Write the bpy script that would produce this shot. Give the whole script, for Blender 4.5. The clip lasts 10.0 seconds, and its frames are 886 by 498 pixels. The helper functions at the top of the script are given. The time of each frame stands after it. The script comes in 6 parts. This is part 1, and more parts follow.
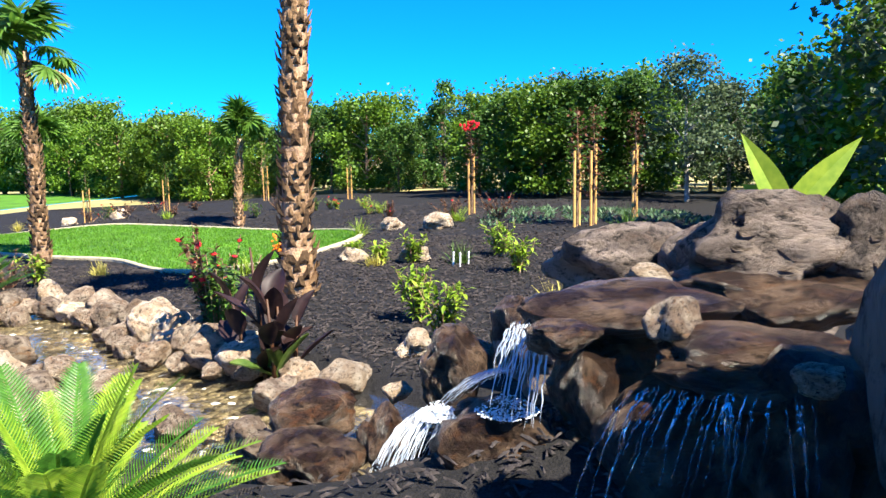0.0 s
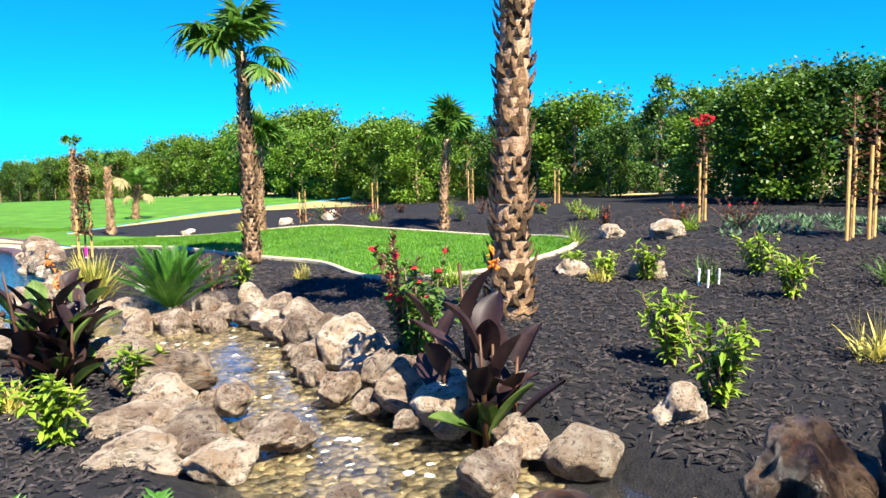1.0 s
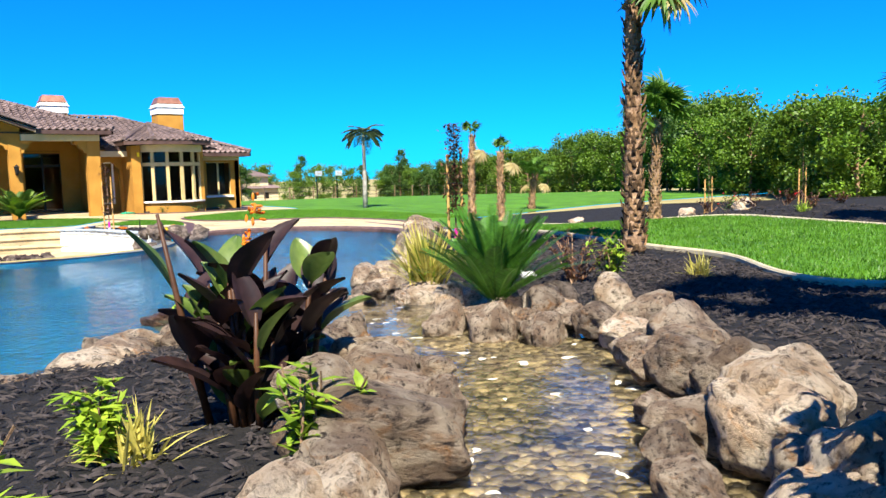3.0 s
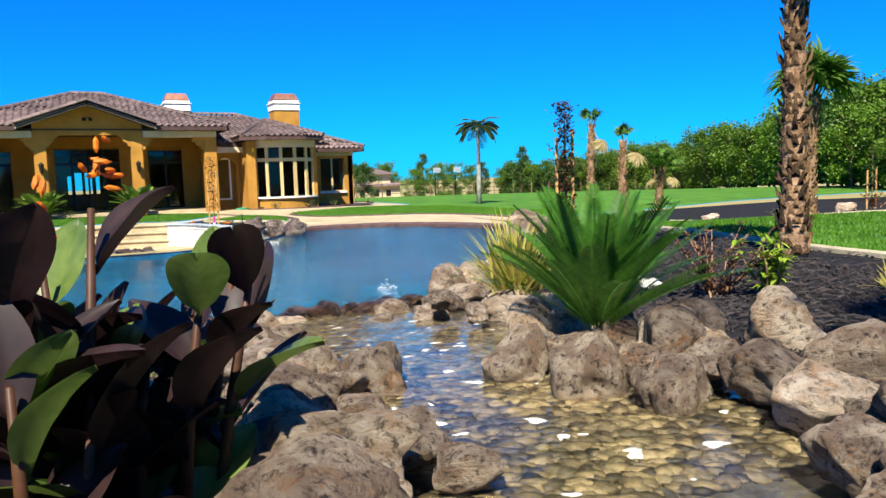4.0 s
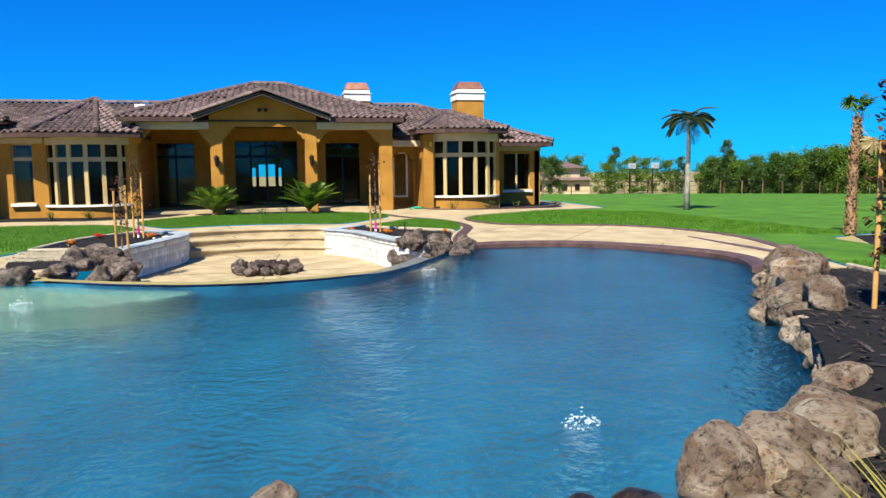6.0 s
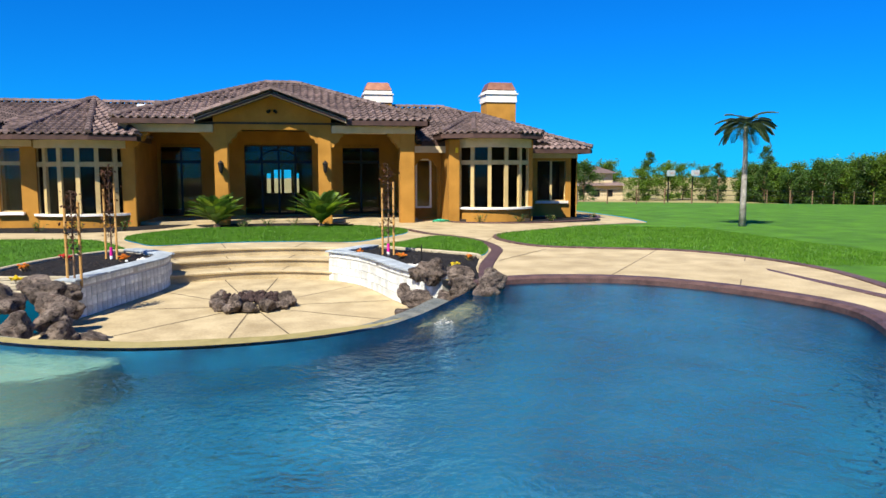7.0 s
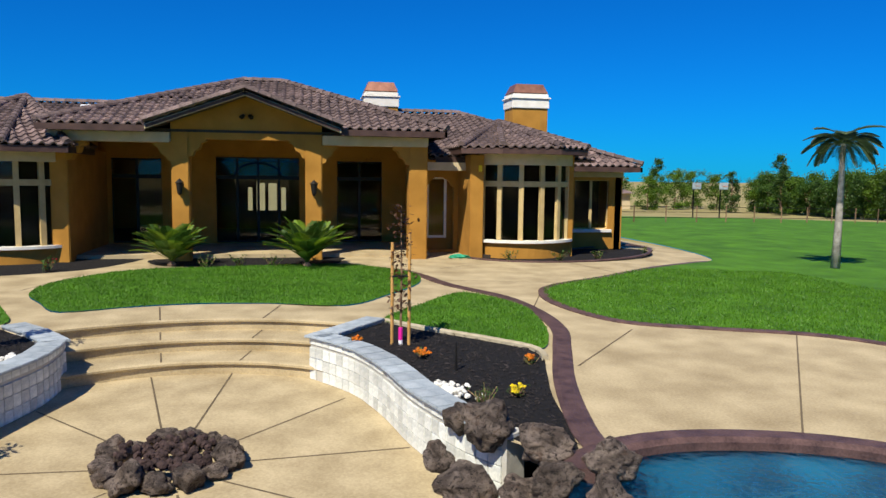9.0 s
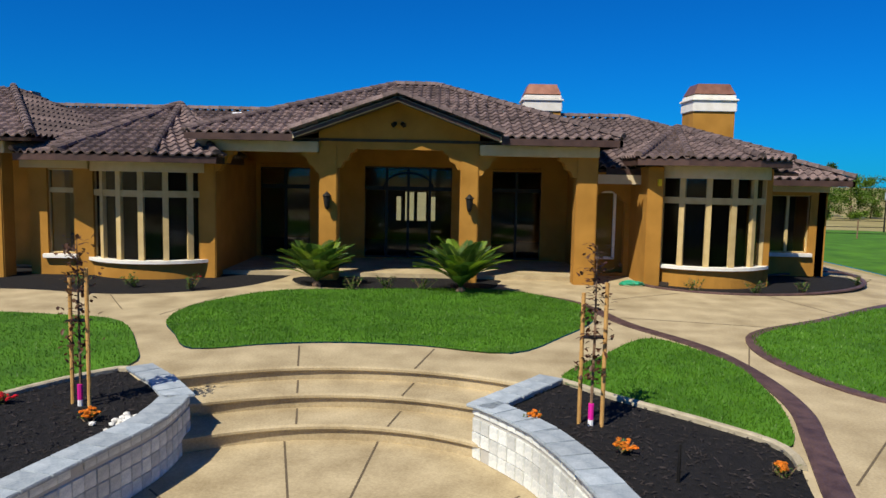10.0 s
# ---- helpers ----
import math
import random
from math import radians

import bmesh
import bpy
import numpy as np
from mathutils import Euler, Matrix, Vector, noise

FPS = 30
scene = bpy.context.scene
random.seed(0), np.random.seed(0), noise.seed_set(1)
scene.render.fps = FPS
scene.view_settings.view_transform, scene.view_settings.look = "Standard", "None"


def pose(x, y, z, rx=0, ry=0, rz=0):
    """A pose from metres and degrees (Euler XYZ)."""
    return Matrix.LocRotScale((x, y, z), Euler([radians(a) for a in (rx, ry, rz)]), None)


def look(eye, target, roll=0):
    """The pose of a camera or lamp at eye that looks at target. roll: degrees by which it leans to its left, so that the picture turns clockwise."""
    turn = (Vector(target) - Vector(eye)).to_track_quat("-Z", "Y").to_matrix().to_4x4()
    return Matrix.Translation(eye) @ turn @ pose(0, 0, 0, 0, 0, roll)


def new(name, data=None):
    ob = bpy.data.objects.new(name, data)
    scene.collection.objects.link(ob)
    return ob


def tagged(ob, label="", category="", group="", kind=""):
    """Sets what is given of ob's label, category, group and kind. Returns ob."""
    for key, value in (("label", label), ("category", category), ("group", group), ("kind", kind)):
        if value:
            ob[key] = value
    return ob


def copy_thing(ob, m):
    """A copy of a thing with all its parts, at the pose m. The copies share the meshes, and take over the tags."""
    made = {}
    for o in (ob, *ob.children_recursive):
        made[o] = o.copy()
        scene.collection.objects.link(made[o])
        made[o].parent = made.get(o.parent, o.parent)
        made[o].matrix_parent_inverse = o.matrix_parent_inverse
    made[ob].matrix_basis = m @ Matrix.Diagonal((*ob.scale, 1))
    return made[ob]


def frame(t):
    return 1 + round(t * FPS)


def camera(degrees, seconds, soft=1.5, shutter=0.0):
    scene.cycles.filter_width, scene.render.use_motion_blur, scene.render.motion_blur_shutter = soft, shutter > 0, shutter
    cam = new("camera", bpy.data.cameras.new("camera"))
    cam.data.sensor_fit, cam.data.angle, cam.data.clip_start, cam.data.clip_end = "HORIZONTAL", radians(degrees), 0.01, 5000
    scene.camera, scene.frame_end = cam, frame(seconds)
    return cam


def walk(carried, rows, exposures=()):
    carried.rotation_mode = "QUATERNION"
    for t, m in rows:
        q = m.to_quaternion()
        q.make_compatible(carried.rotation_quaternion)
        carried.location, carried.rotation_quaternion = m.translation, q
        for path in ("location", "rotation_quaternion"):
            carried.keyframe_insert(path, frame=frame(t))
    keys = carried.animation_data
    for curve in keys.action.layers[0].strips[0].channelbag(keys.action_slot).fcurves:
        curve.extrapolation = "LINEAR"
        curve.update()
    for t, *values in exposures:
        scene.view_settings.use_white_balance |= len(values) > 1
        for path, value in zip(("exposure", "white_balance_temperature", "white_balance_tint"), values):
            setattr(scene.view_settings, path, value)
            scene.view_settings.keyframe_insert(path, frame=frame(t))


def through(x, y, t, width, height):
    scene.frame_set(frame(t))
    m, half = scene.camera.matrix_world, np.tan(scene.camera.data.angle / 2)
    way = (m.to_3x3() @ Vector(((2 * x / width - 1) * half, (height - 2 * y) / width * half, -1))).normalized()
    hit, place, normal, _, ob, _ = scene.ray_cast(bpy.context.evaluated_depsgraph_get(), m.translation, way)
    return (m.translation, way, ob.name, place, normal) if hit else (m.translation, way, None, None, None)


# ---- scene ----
from mathutils.geometry import delaunay_2d_cdt

cam = camera(61.5, 10.0)
ROWS = [
    (0.0, 5.181, -4.597, 2.146, 7.50, -7.09, 1.02),
    (0.5, 4.892, -3.931, 2.118, 15.21, -6.80, 1.15),
    (1.0, 4.574, -3.201, 2.049, 22.86, -6.45, 1.17),
    (1.5, 4.187, -2.528, 1.931, 29.00, -6.12, 1.16),
    (2.0, 3.734, -1.825, 1.787, 35.93, -5.87, 1.11),
    (2.5, 3.337, -1.151, 1.651, 46.16, -5.59, 1.27),
    (2.7, 3.092, -0.832, 1.576, 49.33, -5.73, 1.49),
    (3.8, 1.787, 0.749, 1.271, 61.11, -5.38, 1.32),
    (4.0, 1.375, 0.995, 1.268, 62.64, -5.58, 1.77),
    (4.5, 0.478, 1.450, 1.260, 66.21, -5.83, 1.77),
    (5.0, -0.522, 1.851, 1.290, 70.45, -5.73, 1.46),
    (5.5, -1.561, 2.252, 1.417, 74.57, -5.74, 0.88),
    (5.7, -1.995, 2.388, 1.510, 75.64, -5.89, 0.75),
    (6.8, -5.309, 3.385, 1.756, 79.20, -5.62, 0.30),
    (7.0, -5.944, 3.488, 1.850, 79.25, -5.69, 0.09),
    (7.5, -7.523, 3.751, 2.060, 78.96, -5.71, -0.02),
    (8.0, -9.128, 3.880, 2.257, 78.32, -5.75, -0.29),
    (8.5, -10.719, 3.945, 2.437, 78.36, -5.73, -0.46),
    (9.0, -12.384, 3.966, 2.589, 79.06, -5.59, -0.71),
    (9.5, -13.919, 3.907, 2.742, 84.25, -5.51, -0.83),
    (10.0, -15.091, 3.672, 2.919, 89.96, -5.62, -1.15),
]
walk(cam, [(t, pose(x, y, z, 90 + pitch, roll, yaw)) for t, x, y, z, yaw, pitch, roll in ROWS],
     exposures=[(0.0, 1.05), (1.5, 0.9), (2.7, 0.66), (4.5, 0.15), (7.0, -0.05), (8.5, -0.36), (10.0, -0.68)])

# ---- light ----
SUN_AZ = math.atan2(0.80, -0.60)
SUN_EL = radians(51)
world = bpy.data.worlds.new("sky")
scene.world = world
world.use_nodes = True
wn = world.node_tree
sky = wn.nodes.new("ShaderNodeTexSky")
sky.sky_type, sky.sun_disc, sky.sun_elevation, sky.sun_rotation = "NISHITA", False, SUN_EL, SUN_AZ
sky.altitude, sky.air_density, sky.dust_density, sky.ozone_density = 0, 1.0, 0.0, 6.0
bg = wn.nodes["Background"]
bg.inputs["Strength"].default_value = 0.086
tint = wn.nodes.new("ShaderNodeMix")
tint.data_type, tint.blend_type = "RGBA", "MULTIPLY"
tint.inputs[0].default_value, tint.inputs[7].default_value = 1.0, (0.02, 0.76, 1.75, 1)
wn.links.new(sky.outputs[0], tint.inputs[6])
wn.links.new(tint.outputs[2], bg.inputs[0])
sun = new("sun", bpy.data.lights.new("sun", "SUN"))
sun.data.energy, sun.data.angle, sun.data.color = 9.0, radians(0.5), (1.0, 0.94, 0.80)
sun.matrix_world = look((0.80 * 40, -0.60 * 40, math.tan(SUN_EL) * 40), (0, 0, 0))

# ---- materials ----
def mat(name, c1, c2=None, scale=8.0, rough=0.85, bump=0.3, fine=60.0, metal=0.0, spread=0.08, spec=0.3):
    """Two-scale mottled material; every object and island differs a little."""
    m = bpy.data.materials.new(name)
    m.use_nodes = True
    nt = m.node_tree
    b = nt.nodes["Principled BSDF"]
    tc = nt.nodes.new("ShaderNodeTexCoord")
    n1, n2 = nt.nodes.new("ShaderNodeTexNoise"), nt.nodes.new("ShaderNodeTexNoise")
    for n, s in ((n1, scale), (n2, fine)):
        n.inputs["Scale"].default_value, n.inputs["Detail"].default_value = s, 6
        nt.links.new(tc.outputs["Object"], n.inputs["Vector"])
    add = nt.nodes.new("ShaderNodeMath"); add.operation = "MULTIPLY_ADD"
    add.inputs[1].default_value = 0.55
    nt.links.new(n2.outputs[0], add.inputs[0]); nt.links.new(n1.outputs[0], add.inputs[2])
    ramp = nt.nodes.new("ShaderNodeValToRGB")
    ramp.color_ramp.elements[0].position, ramp.color_ramp.elements[1].position = 0.52, 1.02
    ramp.color_ramp.elements[0].color, ramp.color_ramp.elements[1].color = (*c1, 1), (*(c2 or c1), 1)
    nt.links.new(add.outputs[0], ramp.inputs[0])
    hsv = nt.nodes.new("ShaderNodeHueSaturation")
    nt.links.new(ramp.outputs[0], hsv.inputs["Color"])
    oi, geo = nt.nodes.new("ShaderNodeObjectInfo"), nt.nodes.new("ShaderNodeNewGeometry")
    sm = nt.nodes.new("ShaderNodeMath"); sm.operation = "ADD"
    nt.links.new(oi.outputs["Random"], sm.inputs[0]); nt.links.new(geo.outputs["Random Per Island"], sm.inputs[1])
    mr = nt.nodes.new("ShaderNodeMapRange")
    mr.inputs["From Max"].default_value = 2.0
    mr.inputs["To Min"].default_value, mr.inputs["To Max"].default_value = 1 - spread * 3, 1 + spread * 3
    nt.links.new(sm.outputs[0], mr.inputs[0]); nt.links.new(mr.outputs[0], hsv.inputs["Value"])
    nt.links.new(hsv.outputs[0], b.inputs["Base Color"])
    b.inputs["Roughness"].default_value, b.inputs["Metallic"].default_value = rough, metal
    b.inputs["Specular IOR Level"].default_value = spec
    if bump:
        bp = nt.nodes.new("ShaderNodeBump")
        bp.inputs["Strength"].default_value, bp.inputs["Distance"].default_value = bump, 0.04
        nt.links.new(add.outputs[0], bp.inputs["Height"]); nt.links.new(bp.outputs[0], b.inputs["Normal"])
    return m


def leaf_mat(name, c1, c2, rough=0.5, through=0.35):
    m = mat(name, c1, c2, 3.0, rough, 0.0, 25.0, spread=0.12, spec=0.4)
    nt = m.node_tree
    b, out = nt.nodes["Principled BSDF"], nt.nodes["Material Output"]
    tr, mix = nt.nodes.new("ShaderNodeBsdfTranslucent"), nt.nodes.new("ShaderNodeMixShader")
    mix.inputs[0].default_value = through
    nt.links.new(b.inputs["Base Color"].links[0].from_socket, tr.inputs["Color"])
    nt.links.new(b.outputs[0], mix.inputs[1]); nt.links.new(tr.outputs[0], mix.inputs[2])
    nt.links.new(mix.outputs[0], out.inputs["Surface"])
    return m


def water_mat(name, tone, strength, scale, rough=0.03, through=0.0, ior=1.33, second=0.0):
    m = bpy.data.materials.new(name)
    m.use_nodes = True
    nt = m.node_tree
    b = nt.nodes["Principled BSDF"]
    b.inputs["Base Color"].default_value = (*tone, 1)
    b.inputs["Roughness"].default_value, b.inputs["IOR"].default_value = rough, ior
    b.inputs["Transmission Weight"].default_value = through
    tc = nt.nodes.new("ShaderNodeTexCoord")
    n = nt.nodes.new("ShaderNodeTexNoise"); n.inputs["Scale"].default_value, n.inputs["Detail"].default_value = scale, 4
    n.inputs["Distortion"].default_value = 0.6
    nt.links.new(tc.outputs["Object"], n.inputs["Vector"])
    bp = nt.nodes.new("ShaderNodeBump"); bp.inputs["Strength"].default_value, bp.inputs["Distance"].default_value = strength, 0.05
    height = n.outputs[0]
    if second:
        bp.inputs["Distance"].default_value = 0.12
        n2 = nt.nodes.new("ShaderNodeTexNoise"); n2.inputs["Scale"].default_value, n2.inputs["Detail"].default_value = second, 3
        nt.links.new(tc.outputs["Object"], n2.inputs["Vector"])
        ad = nt.nodes.new("ShaderNodeMath"); ad.operation = "MULTIPLY_ADD"; ad.inputs[1].default_value = 0.55
        nt.links.new(n2.outputs[0], ad.inputs[0]); nt.links.new(n.outputs[0], ad.inputs[2])
        height = ad.outputs[0]
    nt.links.new(height, bp.inputs["Height"]); nt.links.new(bp.outputs[0], b.inputs["Normal"])
    return m


def rock_mat(name, dark, mid, pale, rust, rough=0.85, spec=0.3, stain=0.55):
    """Weathered stone: warm and grey patches, rust veins, dark pits and pale crust."""
    m = bpy.data.materials.new(name)
    m.use_nodes = True
    nt = m.node_tree
    b = nt.nodes["Principled BSDF"]
    tc, oi = nt.nodes.new("ShaderNodeTexCoord"), nt.nodes.new("ShaderNodeObjectInfo")
    shift = nt.nodes.new("ShaderNodeVectorMath"); shift.operation = "ADD"
    nt.links.new(tc.outputs["Object"], shift.inputs[0]); nt.links.new(oi.outputs["Random"], shift.inputs[1])

    def fbm(scale, detail, dist=0.0, rgh=0.6):
        n = nt.nodes.new("ShaderNodeTexNoise")
        n.inputs["Scale"].default_value, n.inputs["Detail"].default_value = scale, detail
        n.inputs["Distortion"].default_value, n.inputs["Roughness"].default_value = dist, rgh
        nt.links.new(shift.outputs[0], n.inputs["Vector"])
        return n.outputs[0]

    def mixed(a, c, fac):
        x = nt.nodes.new("ShaderNodeMix"); x.data_type = "RGBA"
        nt.links.new(fac, x.inputs[0])
        for k, v in ((6, a), (7, c)):
            if isinstance(v, tuple):
                x.inputs[k].default_value = (*v, 1)
            else:
                nt.links.new(v, x.inputs[k])
        return x.outputs[2]

    def band(v, lo, hi):
        r = nt.nodes.new("ShaderNodeMapRange")
        r.inputs["From Min"].default_value, r.inputs["From Max"].default_value = lo, hi
        nt.links.new(v, r.inputs[0])
        return r.outputs[0]
    patch, vein, pit, grain = fbm(1.3, 5, 0.4), fbm(2.1, 6, 1.2), fbm(5.5, 8, 0.3, 0.75), fbm(22, 6, 0.0, 0.8)
    c = mixed(mid, pale, band(patch, 0.42, 0.60))
    c = mixed(c, rust, band(vein, 0.60 - 0.1 * stain, 0.70))
    c = mixed(dark, c, band(pit, 0.37, 0.50))
    c = mixed(c, pale, band(grain, 0.60, 0.72))
    hsv = nt.nodes.new("ShaderNodeHueSaturation")
    mr = nt.nodes.new("ShaderNodeMapRange"); mr.inputs["To Min"].default_value, mr.inputs["To Max"].default_value = 0.8, 1.45
    nt.links.new(oi.outputs["Random"], mr.inputs[0]); nt.links.new(mr.outputs[0], hsv.inputs["Value"]); nt.links.new(c, hsv.inputs["Color"])
    nt.links.new(hsv.outputs[0], b.inputs["Base Color"])
    b.inputs["Roughness"].default_value, b.inputs["Specular IOR Level"].default_value = rough, spec
    add = nt.nodes.new("ShaderNodeMath"); add.operation = "MULTIPLY_ADD"; add.inputs[1].default_value = 0.35
    nt.links.new(grain, add.inputs[0]); nt.links.new(pit, add.inputs[2])
    bp = nt.nodes.new("ShaderNodeBump"); bp.inputs["Strength"].default_value, bp.inputs["Distance"].default_value = 1.0, 0.09
    nt.links.new(add.outputs[0], bp.inputs["Height"]); nt.links.new(bp.outputs[0], b.inputs["Normal"])
    return m


